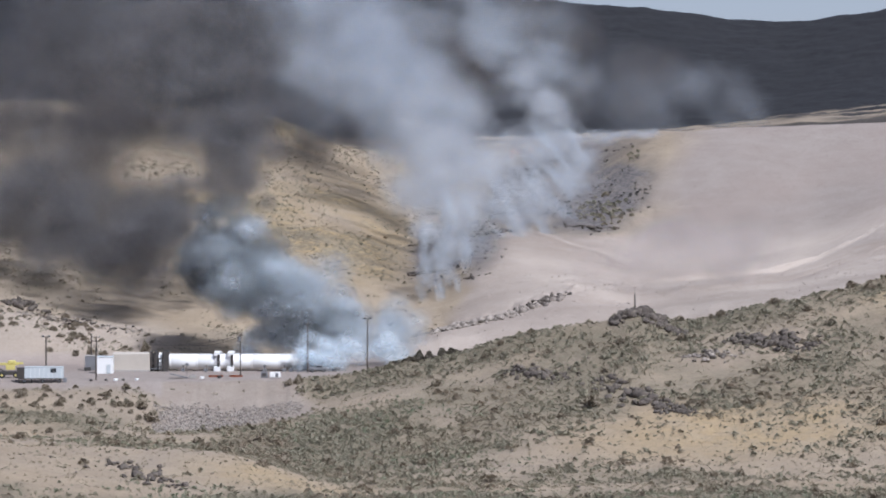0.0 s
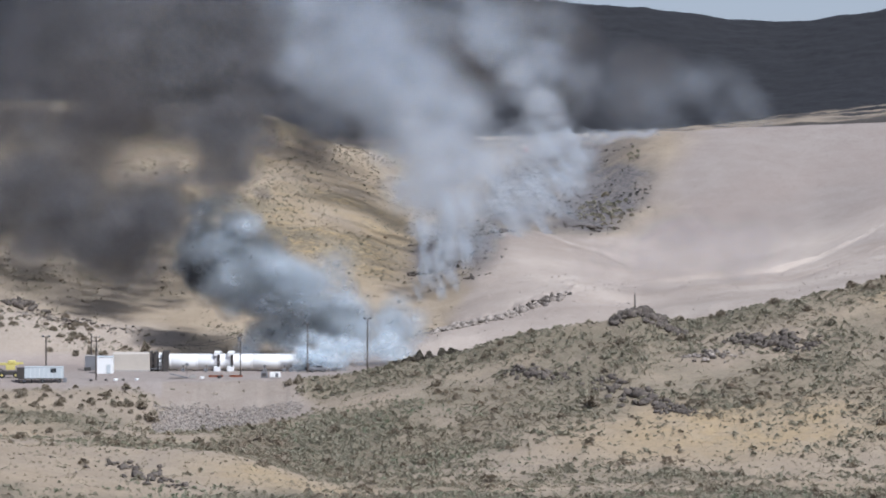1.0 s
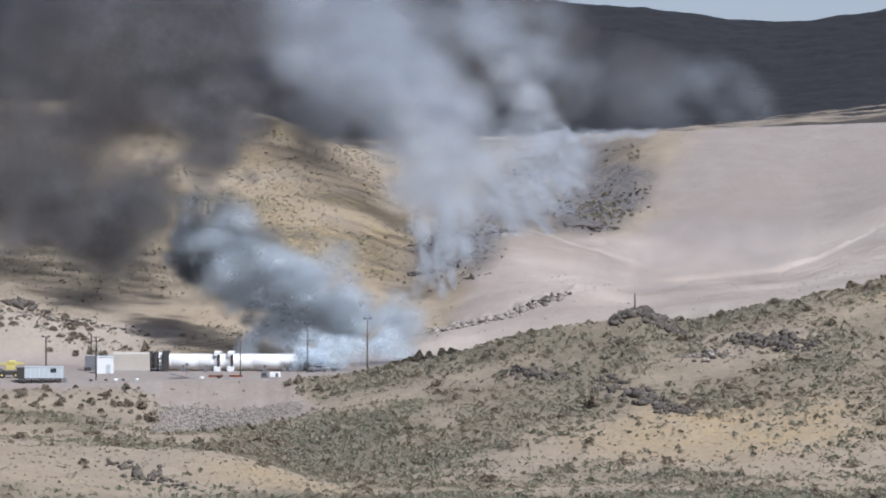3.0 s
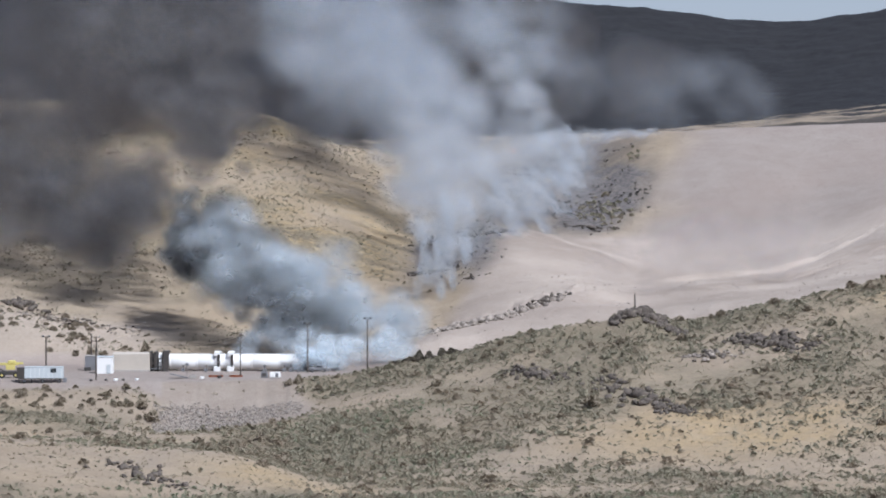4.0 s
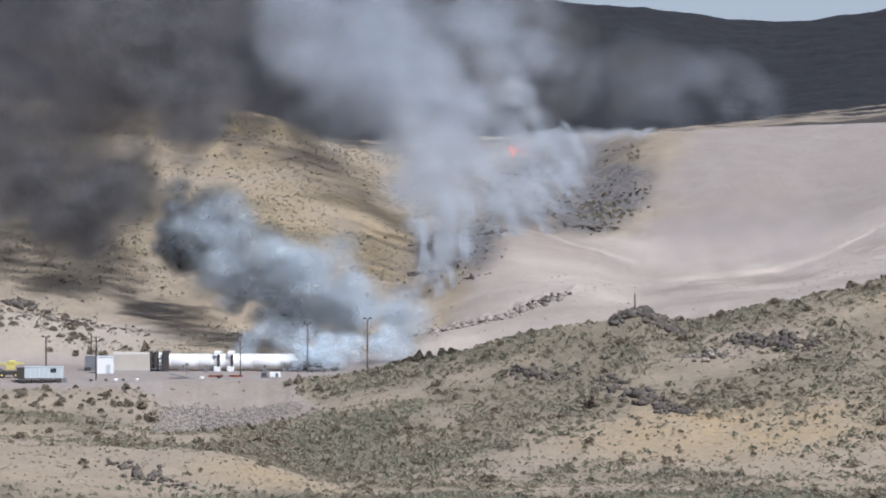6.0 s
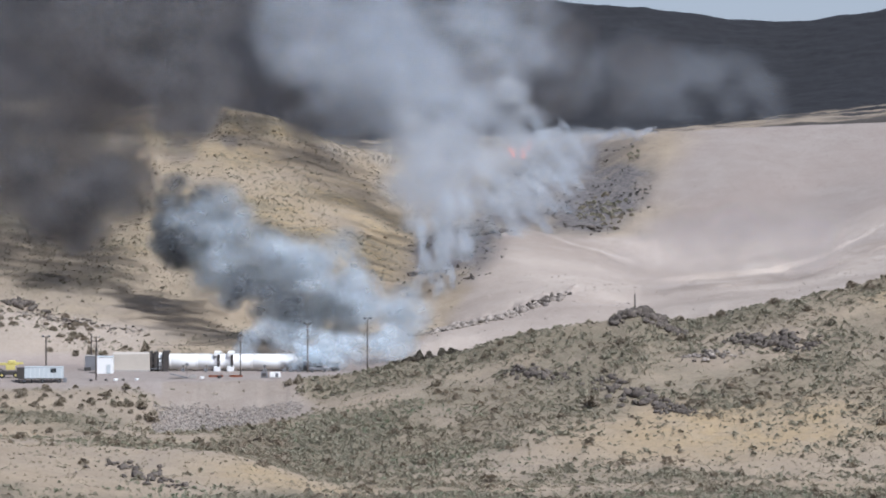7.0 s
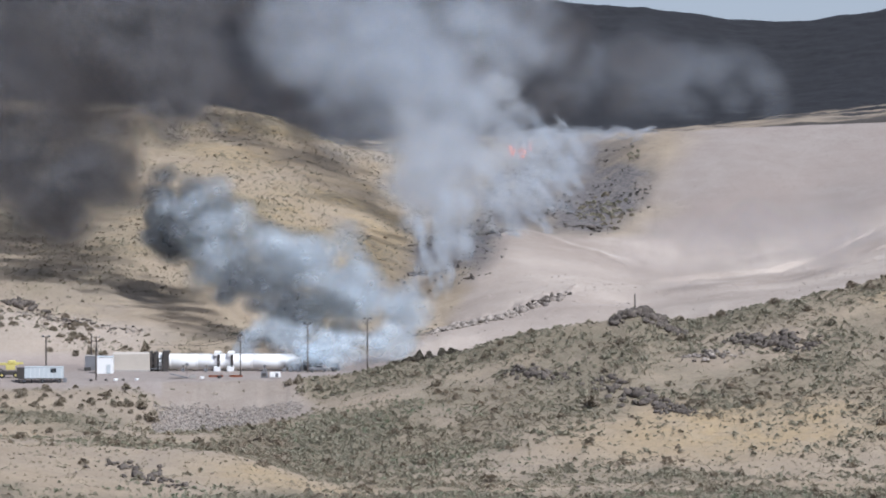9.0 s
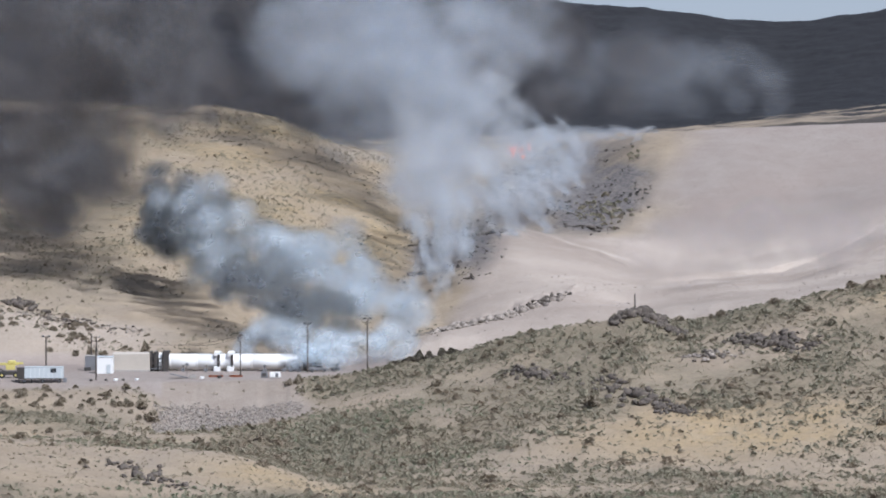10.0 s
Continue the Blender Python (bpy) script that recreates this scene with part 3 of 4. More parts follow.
def plant_slopes():
    x, y = spread(62000, 1, (-112, 112), (785, 968), near_brush)
    strew("sagebrush", "low grey-brown sagebrush scattered over the dry foreground slope", "shrubs", x, y, sizes(len(x), 2, 0.35, 1.15, 1.8), SMALL_BUSHES, SAGE, 3)
    x, y = spread(9000, 64, (-112, 112), (785, 968), near_brush)
    strew("tall_sagebrush", "rounded grey sagebrush standing over the lower brush", "shrubs", x, y, sizes(len(x), 65, 0.8, 1.9, 1.8), BUSHES, SAGE, 66)
    damp = lambda x, y: np.clip(blob(x, y, 20, 792, 110, 22) + blob(x, y, -14, 885, 40, 48) * 0.7 + blob(x, y, -75, 868, 45, 22) * 0.6, 0, 1) * np.clip(0.6 + fractal(x, y, 12, 3, 97), 0, 1)
    x, y = spread(26000, 67, (-112, 112), (785, 945), damp)
    strew("green_sagebrush", "grey-green sagebrush thick along the valley bottom", "shrubs", x, y, sizes(len(x), 68, 0.4, 1.5), SMALL_BUSHES, GREEN_SAGE, 69)
    x, y = spread(1000, 4, (-112, 112), (785, 968), near_brush)
    strew("dark_brush", "larger dark brush on the dry foreground slope", "shrubs", x, y, sizes(len(x), 5, 1.0, 2.6), BIG_BUSHES, DARK_SAGE, 6)
    x, y = spread(12000, 7, (-112, 112), (785, 968), lambda x, y: 0.7 * open_ground(x, y)[0])
    strew("dry_grass", "straw-coloured dry grass tussocks on the slope", "grass", x, y, sizes(len(x), 8, 0.3, 0.9), TUSSOCKS, DRY, 9)
    x, y = spread(30000, 10, (-112, 12), (1036, 1400), hill_brush)
    strew("hill_brush", "low scattered brush on the golden hillside", "shrubs", x, y, sizes(len(x), 11, 0.4, 1.3), TUSSOCKS, SAGE, 12)
    x, y = spread(1500, 13, (-112, 12), (1036, 1400), hill_brush)
    strew("hill_bushes", "dark round bushes on the golden hillside", "shrubs", x, y, sizes(len(x), 14, 0.5, 1.35), BUSHES, DARK_SAGE, 15)
    x, y = spread(90, 61, (-112, -70), (936, 956), lambda x, y: 0.6 + 0 * x)
    strew("pad_slope_bushes", "round olive-brown bushes on the slope below the pad", "shrubs", x, y, sizes(len(x), 62, 0.8, 2.3, 1.5), BIG_BUSHES, DARK_SAGE, 63)
    x, y = spread(170, 22, (-112, -68), (1034, 1074), bank_brush)
    strew("bank_bushes", "round brown bushes on the pale cut bank", "shrubs", x, y, sizes(len(x), 23, 0.7, 2.2, 1.5), BIG_BUSHES, DARK_SAGE, 24)
    burn = lambda x, y: zones(x, y)["burnt"] * np.clip(0.55 + fractal(x, y, 12, 3, 91), 0, 1)
    x, y = spread(6000, 16, (-10, 50), (1090, 1340), burn)
    strew("charred_brush", "charred black brush on the smouldering slope", "shrubs", x, y, sizes(len(x), 17, 0.25, 1.2, 3.0), BUSHES, BURNT, 18)
    x, y = spread(3000, 19, (28, 46), (1200, 1330), lambda x, y: blob(x, y, 46, 1235, 11, 26) * 0.5 + blob(x, y, 60, 1290, 6, 12) * 0.5)
    strew("slope_bushes", "green-grey bushes between burnt slope and gravel", "shrubs", x[:80], y[:80], sizes(len(x[:80]), 20, 0.8, 2.4), BUSHES, SAGE, 21)


plant_slopes()


# ---- the test pad and its things ----
def rocket_motor():
    x0, z = -63.9, 2.05
    t = thing("rocket_motor", "long white solid rocket motor lying in its test stand, firing", "rocket motor", x0, 1000, z)
    cuts = [0.0, 6.4, 12.8, 19.2, 25.6, 31.2]
    for a, b in zip(cuts, cuts[1:]):
        part("case_segment", lathe_x([(a + 0.02, 1.70), (a + 0.12, 1.80), (b - 0.12, 1.80), (b - 0.02, 1.70)]), WHITE, t, "white painted motor case segment", True)
    for a in cuts[1:-1]:
        part("field_joint", lathe_x([(a - 0.22, 1.83), (a - 0.2, 1.88), (a + 0.2, 1.88), (a + 0.22, 1.83)]), WHITE, t, "raised joint ring")
    part("forward_dome", lathe_x([(-1.3, 0.5), (-1.05, 1.0), (-0.6, 1.45), (0.0, 1.72)]), WHITE, t, "rounded forward end", True)
    part("forward_skirt", lathe_x([(-0.5, 1.82), (-0.45, 1.92), (0.35, 1.92), (0.4, 1.82)]), WHITE, t, "white ring at the forward end")
    part("aft_skirt", lathe_x([(31.2, 1.83), (32.2, 2.0), (33.2, 2.45), (33.4, 2.4)]), GREY, t, "flared grey aft skirt", True)
    part("nozzle", lathe_x([(33.0, 0.8), (33.4, 0.9), (34.6, 1.5), (35.4, 1.8), (35.5, 1.7)]), STEEL, t, "dark flared nozzle", True)
    part("cable_tunnel", box(15.6, -0.3, 1.83, 30.6, 0.35, 0.2, 0.04), WHITE, t, "raised cable tunnel")


def thrust_stand():
    t = thing("thrust_stand", "dark steel thrust frame bolted to the concrete block", "test stand", -66.2, 1000, 0)
    for dx in (-2.0, -0.9):
        for dy in (-2.3, 2.3):
            part("column", box(dx, dy, 2.1, 0.5, 0.5, 4.2), STEEL, t)
    for dx in (-2.0, -0.9):
        part("top_beam", box(dx, 0, 4.35, 0.55, 5.2, 0.45), STEEL, t)
    for dy in (-2.3, 2.3):
        part("side_beam", box(-1.4, dy, 3.4, 1.5, 0.4, 0.36), STEEL, t)
    part("back_plate", box(1.5, -0.2, 2.3, 1.5, 4.8, 4.6), STEEL, t, "dark square back plate")
    for k in range(3):
        part("brace", rod((-2.2, -2.4 + 0.1 * k, 0.4 + 1.1 * k), (0.4, -2.4 + 0.1 * k, 1.2 + 0.9 * k), 0.12), STEEL, t)
    part("load_ring", lathe_x([(-0.2, 1.7), (-0.15, 2.15), (0.6, 2.15), (0.65, 1.7)]), WHITE, t, "pale load ring").location = (0, 0, 2.05)
    part("load_drum", lathe_x([(-2.1, 1.3), (-1.9, 2.1), (-0.3, 2.2), (-0.25, 1.6)]), STEEL, t, "dark open load drum").location = (0, 0, 2.05)
    part("work_platform", box(-1.0, -2.9, 0.55, 3.0, 1.0, 0.12), GREY, t)
    for k in range(4):
        part("handrail_post", rod((-2.4 + 0.95 * k, -3.35, 0.6), (-2.4 + 0.95 * k, -3.35, 1.7), 0.05), STEEL, t)


def thrust_block():
    t = thing("thrust_block", "massive cream concrete thrust block behind the motor", "concrete block", -72.8, 1001, 0)
    part("block", box(0, 0, 1.95, 8.8, 9, 4.3, 0.12), CREAM, t)
    part("footing", box(0, -4.7, 0.12, 9.2, 0.7, 0.5, 0.05), CONCRETE, t)


def saddle(x):
    t = thing("saddle_support", "white steel ring saddle holding up the motor", "support", x, 1000, 0, group="saddles of the motor")
    part("ring", lathe_x([(-0.55, 1.86), (-0.55, 2.22), (0.55, 2.22), (0.55, 1.86)]), WHITE, t, "white ring").location = (0, 0, 2.05)
    part("pad", box(0.25, -2.42, 2.35, 0.62, 0.3, 2.9), STEEL, t, "dark side pad")
    part("cap", box(0, -0.4, 4.35, 1.5, 2.6, 0.5, 0.06), WHITE, t, "white cap box")
    part("cap_bracket", box(-0.15, -2.0, 3.95, 1.3, 0.6, 0.9, 0.06), WHITE, t)
    for dy in (-2.4, 1.9):
        part("foot", box(-0.1, dy, 0.42, 1.6, 1.1, 1.3, 0.06), WHITE, t, "white concrete foot")


def white_building():
    t = thing("white_shed", "small white flat-roofed equipment building", "building", -78.2, 990, 0)
    part("wall", box(0, 0, 1.75, 3.7, 4.0, 3.9, 0.04), WHITE, t)
    part("roof", box(0, 0, 3.78, 3.9, 4.2, 0.16, 0.03), PALE_BLUE, t)
    part("door", box(0.9, -2.02, 1.0, 0.9, 0.06, 2.05, 0.01), PALE_BLUE, t)
    s = thing("grey_shed", "low grey metal storage shed beside the white building", "shed", -82.2, 1003, 0)
    part("wall", box(0, 0, 1.6, 3.3, 3.4, 3.4, 0.04), GREY, s)
    part("roof", box(0, 0, 3.4, 3.5, 3.6, 0.14, 0.03), CONCRETE, s)
    part("crate", box(-1.0, -2.2, 0.35, 1.6, 0.8, 0.8, 0.04), STEEL, s)


def office_trailer():
    x, y = -90.5, 962.5
    z = float(ground_z([x], [y])[0])
    t = thing("office_trailer", "long pale blue-white site trailer with one window", "trailer", x, y, z)
    part("body", box(0.7, 0, 2.2, 8.6, 3.0, 2.5, 0.06), PALE_BLUE, t)
    part("end_room", box(-4.5, -0.04, 2.15, 1.7, 2.8, 2.4, 0.05), STEEL, t, "dark grey end")
    part("roof", box(0.7, 0, 3.5, 8.7, 3.1, 0.1, 0.03), PALE_BLUE, t)
    part("chassis", box(0, 0, 0.85, 10.0, 2.4, 0.22, 0.03), STEEL, t)
    w = part("window", box(2.9, -1.52, 2.75, 1.3, 0.08, 0.95, 0.02), STEEL, t, "dark framed window")
    for k in (-0.32, 0.32):
        part("pane", box(2.9 + k, -1.575, 2.75, 0.52, 0.03, 0.78, 0), GLASS, w)
    for k in range(9):
        part("siding_rib", box(-3.2 + k * 1.0 - (0.0 if k < 6 else 0.05), -1.51, 1.65 if 5 <= k <= 7 else 2.2, 0.06, 0.04, 1.2 if 5 <= k <= 7 else 2.3, 0), WHITE, t)
    for dx in (-3.6, 0.4, 4.3):
        wheel = part("wheel", rod((dx, -1.3, 0.36), (dx, -0.95, 0.36), 0.38, sides=16), RUBBER, t)
        part("hub", rod((dx, -1.34, 0.36), (dx, -1.3, 0.36), 0.16, sides=10), GREY, wheel)
    for dx in (-4.8, -2.0, 2.4):
        part("jack_stand", box(dx, -1.2, 0.35, 0.2, 0.2, 0.8, 0.01), STEEL, t)
    part("tow_bar", rod((-5.0, 0, 0.45), (-6.3, 0, 0.3), 0.09), STEEL, t)
    part("steps", box(5.4, -0.5, 0.5, 0.8, 1.2, 1.0, 0.03), GREY, t)


def lift_machine():
    x, y = -98.6, 972
    z = float(ground_z([x], [y])[0])
    t = thing("boom_lift", "yellow boom lift parked beside the trailer", "machine", x, y, z)
    part("boom", box(-1.8, 0, 3.1, 8.0, 0.7, 0.6, 0.05), YELLOW, t, "long yellow boom")
    part("boom_tip", box(2.4, 0, 3.3, 1.6, 0.55, 0.45, 0.04), YELLOW, t)
    part("cab", box(0.6, 0, 3.5, 1.7, 1.6, 0.9, 0.2), YELLOW, t)
    part("turret", box(0.3, 0, 2.4, 2.0, 2.0, 1.2, 0.1), YELLOW, t)
    part("chassis", box(0, 0, 1.1, 4.6, 2.2, 0.9, 0.1), STEEL, t)
    for dx in (-1.6, 1.6):
        for dy in (-1.1, 1.1):
            wheel = part("wheel", rod((dx, dy - 0.2, 0.6), (dx, dy + 0.2, 0.6), 0.62, sides=18), RUBBER, t)
            part("rim", rod((dx, dy - 0.24, 0.6), (dx, dy + 0.24, 0.6), 0.3, sides=12), YELLOW, wheel)
    part("strut", rod((-3.6, -0.6, 2.6), (0.6, -0.6, 0.9), 0.12), STEEL, t)


def pole(x, y, height, kind, label):
    z = float(ground_z([x], [y])[0])
    t = thing("utility_pole" if kind in ("power", "cross") else "light_pole", label, "pole", x, y, z - 0.3, group="poles of the pad")
    part("shaft", rod((0, 0, 0), (0, 0, height + 0.3), 0.19, 0.13, 12), WOOD, t)
    top = height + 0.3
    if kind == "light":
        part("crossarm", box(0, 0, top - 0.1, 1.7, 0.14, 0.14, 0.02), WOOD, t)
        for dx in (-0.7, 0.7):
            lamp = part("floodlight", box(dx, -0.12, top + 0.14, 0.55, 0.4, 0.42, 0.06), GREY, t, "grey floodlight head")
            part("lens", box(dx, -0.33, top + 0.13, 0.42, 0.03, 0.3, 0), GLASS, lamp)
    elif kind == "cross":
        for h in (0.25, 1.2, 2.3):
            part("crossarm", box(0, -0.15, top - h, 2.0 - 0.3 * h, 0.13, 0.16, 0.02), WOOD, t)
            for dx in (-0.8, 0.8):
                part("insulator", rod((dx * (1 - 0.15 * h), -0.15, top - h + 0.08), (dx * (1 - 0.15 * h), -0.15, top - h + 0.32), 0.07), GREY, t)
        part("equipment_box", box(0.1, -0.35, top - 3.2, 0.5, 0.4, 1.0, 0.04), STEEL, t)
    elif kind == "power":
        part("crossarm", box(0, 0, top - 0.5, 1.4, 0.13, 0.15, 0.02), WOOD, t)
        can = part("transformer", rod((-0.35, -0.2, top - 1.9), (-0.35, -0.2, top - 0.8), 0.32, sides=16), GREY, t, "grey transformer can")
        part("bushing", rod((-0.35, -0.2, top - 0.8), (-0.35, -0.2, top - 0.5), 0.06), STEEL, can)
    return Vector((x, y, z + height - 0.5))


def wire(a, b, sag, name="power_line"):
    cu = bpy.data.curves.new(name, "CURVE")
    cu.dimensions, cu.bevel_depth, cu.bevel_resolution = "3D", 0.035, 1
    s = cu.splines.new("POLY")
    s.points.add(16)
    for k, p in enumerate(s.points):
        f = k / 16
        v = Vector(a).lerp(Vector(b), f)
        p.co = (v.x, v.y, v.z - sag * 4 * f * (1 - f), 1)
    cu.materials.append(STEEL)
    return tagged(new(name, cu), "thin sagging black overhead power line", "cable")


def pad_clutter():
    g = lambda x, y: float(ground_z([x], [y])[0])
    # office container and white tank at the pad's edge
    x, y = -39.6, 968
    t = thing("site_container", "low white equipment container on the pad's edge", "container", x + 1.6, y, g(x + 1.6, y))
    part("body", box(0, 0, 0.62, 2.4, 1.5, 1.2, 0.04), WHITE, t)
    part("door", box(0.4, -0.77, 0.6, 0.7, 0.04, 0.9, 0.01), GREY, t)
    t = thing("generator", "dark generator set beside the container", "generator", x - 0.9, y, g(x - 0.9, y))
    part("housing", box(0, 0, 0.65, 1.5, 1.2, 1.3, 0.08), GREY, t)
    part("grille", box(0, -0.62, 0.7, 1.0, 0.05, 0.7, 0.01), STEEL, t)
    part("exhaust_pipe", rod((0.4, 0, 1.3), (0.4, 0, 1.8), 0.06), STEEL, t)
    # ramp of steel tracks
    x, y = -59.8, 968
    t = thing("loading_ramp", "dark steel loading ramp with side rails", "ramp", x, y, g(x, y), 12)
    tilt = Matrix.Rotation(radians(14), 4, "Y")
    for k in range(7):
        part("plank", box(-1.6 + 0.55 * k, 0, 0.85 - 0.135 * k, 0.42, 2.4, 0.1, 0.01, turn=tilt), STEEL, t)
    for dy in (-1.25, 1.25):
        part("side_rail", box(0, dy, 0.55, 4.0, 0.12, 0.25, 0.02, turn=tilt), GREY, t)
    # a sign on a post, boxes, drums, blocks
    t = thing("sign_post", "small grey sign board on a post", "sign", -58.4, 975, g(-58.4, 975))
    part("post", rod((0, 0, -0.2), (0, 0, 2.8), 0.07), STEEL, t)
    part("board", box(0, -0.08, 2.7, 0.8, 0.05, 0.6, 0.01), GREY, t)
    for k, (x, y, s, mat, lab) in enumerate([(-56.6, 967, 1.0, CONCRETE, "pale concrete block at the pad's edge"), (-54.4, 966, 0.6, WHITE, "white painted block at the pad's edge"),
                                             (-79.2, 961.5, 0.5, STEEL, "dark block on the pad's rim"), (-73.6, 961.5, 0.6, WHITE, "white painted block at the pad's edge"),
                                             (-71.9, 961.5, 0.45, STEEL, "dark block on the pad's rim"), (-68.9, 961.5, 0.55, WHITE, "white painted block at the pad's edge"),
                                             (-50.6, 967, 0.7, STEEL, "dark crate on the pad"), (-75.8, 961.4, 0.4, STEEL, "dark block on the pad's rim")]):
        t = thing("block", lab, "block", x, y, g(x, y), 9 * k, "blocks along the pad")
        part("body", box(0, 0, s * 0.42, s * 1.5, s, s * 0.85, 0.05), mat, t)
        part("lifting_eye", rod((0, 0, s * 0.84), (0, 0, s * 0.84 + 0.12), 0.05), STEEL, t)
    for x, w in ((-51.6, 3.2), (-47.0, 3.0)):
        t = thing("red_beam", "rust-red steel beam lying on the pad", "beam", x, 971, g(x, 971))
        part("web", box(0, 0, 0.2, w, 0.08, 0.4, 0.01), RED, t)
        part("top_flange", box(0, 0, 0.42, w, 0.4, 0.06, 0.01), RED, t)
        part("bottom_flange", box(0, 0, 0.03, w, 0.4, 0.06, 0.01), RED, t)
    # low service stands along the motor
    for x in (-60.6, -55.2, -41.6, -37.0, -35.4, -33.6):
        t = thing("service_stand", "dark service stand beside the motor", "stand", x, 996.6, 0, group="stands along the motor")
        part("plinth", box(0, 0, 0.3, 0.9, 0.8, 0.7, 0.04), GREY, t)
        part("post", box(0.1, 0, 0.95, 0.25, 0.25, 0.9, 0.02), STEEL, t)
        part("arm", box(0.0, 0.25, 1.35, 0.7, 0.6, 0.14, 0.02), STEEL, t)


def pickup_truck(x, y, turn, mat, label):
    z = float(ground_z([x], [y])[0])
    t = thing("pickup_truck", label, "truck", x, y, z, turn)
    part("body", box(0, 0, 0.75, 4.6, 1.8, 0.6, 0.14), mat, t)
    part("cab", box(0.3, 0, 1.3, 1.7, 1.6, 0.65, 0.18), mat, t)
    for dy in (-0.81, 0.81):
        part("side_window", box(0.3, dy, 1.33, 1.3, 0.03, 0.38, 0), GLASS, t)
    part("windscreen", box(1.16, 0, 1.33, 0.04, 1.35, 0.4, 0), GLASS, t)
    for dx in (-1.4, 1.4):
        for dy in (-0.8, 0.8):
            wheel = part("wheel", rod((dx, dy - 0.12, 0.36), (dx, dy + 0.12, 0.36), 0.37, sides=16), RUBBER, t)
            part("rim", rod((dx, dy - 0.14, 0.36), (dx, dy + 0.14, 0.36), 0.2, sides=10), GREY, wheel)
    for dy in (-0.65, 0.65):
        part("headlight", box(2.31, dy, 0.85, 0.05, 0.3, 0.18, 0), WHITE, t)
    part("bumper", box(2.36, 0, 0.55, 0.12, 1.7, 0.2, 0.03), STEEL, t)


rocket_motor()
thrust_stand()
thrust_block()
for sx in (-52.6, -49.5):
    saddle(sx)
white_building()
office_trailer()
lift_machine()
p_lamp = pole(-93.4, 1006, 7.7, "light", "dark wooden floodlight pole behind the trailer")
p_thin = pole(-82.9, 1008, 8.3, "plain", "thin bare wooden pole by the grey shed")
p_cross = pole(-78.2, 964, 10.0, "cross", "tall wooden utility pole with three crossarms")
p_power = pole(-46.2, 975, 9.8, "power", "tall wooden utility pole with transformer")
p_mid = pole(-31.4, 992, 11.3, "light", "tall wooden floodlight pole beside the nozzle")
p_tall = pole(-17.5, 990, 12.2, "light", "tall dark floodlight pole in front of the smoke")
pole(42.9, 956, 4.6, "plain", "short wooden marker post on the rocky knoll")
wire(p_power, (-70.0, 1012, 5.6), 1.0)
wire(p_power + Vector((0.4, 0.2, -0.1)), (-60.0, 1020, 5.0), 0.8)
pad_clutter()
pickup_truck(-29.0, 993, 0, GREY, "grey pickup truck parked beside the nozzle's smoke")
pickup_truck(-25.2, 1000, 90, STEEL, "dark pickup truck parked nose-on near the smoke")


# ---- rocks ----
def outcrop(x, y, length, turn, count, size, seed, label, mat=0.0, rise=0.55):
    """A ledge of broken boulders leaning on one another."""
    r = random.Random(seed)
    t = thing("rock_outcrop", label, "rocks", x, y, float(ground_z([x], [y])[0]))
    c, s = math.cos(radians(turn)), math.sin(radians(turn))
    for k in range(count):
        a, b = r.uniform(-0.5, 0.5) * length, r.gauss(0, 0.16) * length ** 0.6 * 1.7
        px, py = x + a * c - b * s, y + a * s + b * c
        sz = size * r.uniform(0.45, 1.25) * (1.15 - abs(a) / length)
        me = ROCK_MESHES[r.randrange(len(ROCK_MESHES))][int(mat > r.random())]
        ob = new("boulder", me)
        ob.parent = t
        pz = float(ground_z([px], [py])[0])
        ob.matrix_basis = pose(px - x, py - y, pz - t.location.z + sz * 0.18, r.uniform(-25, 25), r.uniform(-25, 25), r.uniform(0, 360)) @ Matrix.Diagonal((sz * 1.2, sz, sz * r.uniform(0.7, 1.3) * (0.6 + rise), 1))


def rock_meshes(n):
    out = []
    for k in range(n):
        pair = []
        co, faces = stone_template(100 + k, 11)
        for mat in (ROCK, PALE_ROCK):
            me = bpy.data.meshes.new("boulder")
            raw_mesh(me, co * 1.35, faces)
            me.materials.append(mat)
            pair.append(me)
        out.append(pair)
    return out


ROCK_MESHES = rock_meshes(8)
outcrop(43.6, 956, 12.5, 4, 130, 1.8, 1, "dark craggy rock outcrop crowning the knoll")
outcrop(50.5, 952, 9.0, -18, 50, 1.3, 2, "dark broken rocks beside the knoll's top")
outcrop(72.0, 933, 24.0, -42, 150, 1.35, 3, "dark rocky ledge on the brushy slope")
outcrop(20.5, 931, 22.0, -50, 70, 1.3, 4, "dark broken rock ledge on the slope")
outcrop(41.0, 904, 36.0, -56, 110, 1.4, 5, "long dark rock ledge across the slope")
outcrop(49.5, 893, 6.0, -15, 16, 1.5, 6, "dark boulders at the ledge's lower end")
outcrop(-56.5, 814, 30.0, -56, 70, 1.1, 7, "low dark rock outcrop on the tan mound")
outcrop(58.5, 930, 17.0, -28, 80, 0.9, 8, "tan and brown broken stones on the slope", 0.6)
outcrop(-5.0, 1150, 9.0, 10, 24, 1.5, 9, "burnt rocks in the smouldering gully")
outcrop(12.0, 1190, 16.0, -5, 22, 1.4, 10, "dark rock ledge above the smoking gully")
outcrop(8.5, 1125, 8.0, -8, 12, 1.0, 11, "scattered dark rocks below the gully")
outcrop(-105.0, 1077, 12.0, -14, 44, 1.6, 12, "dark rock ledge above the cut bank")
outcrop(6.0, 1050, 18.0, 6, 90, 1.5, 13, "pale broken blocks along the road cut", 1)
outcrop(21.0, 1063, 20.0, 30, 80, 1.3, 14, "pale broken blocks along the road cut", 1)
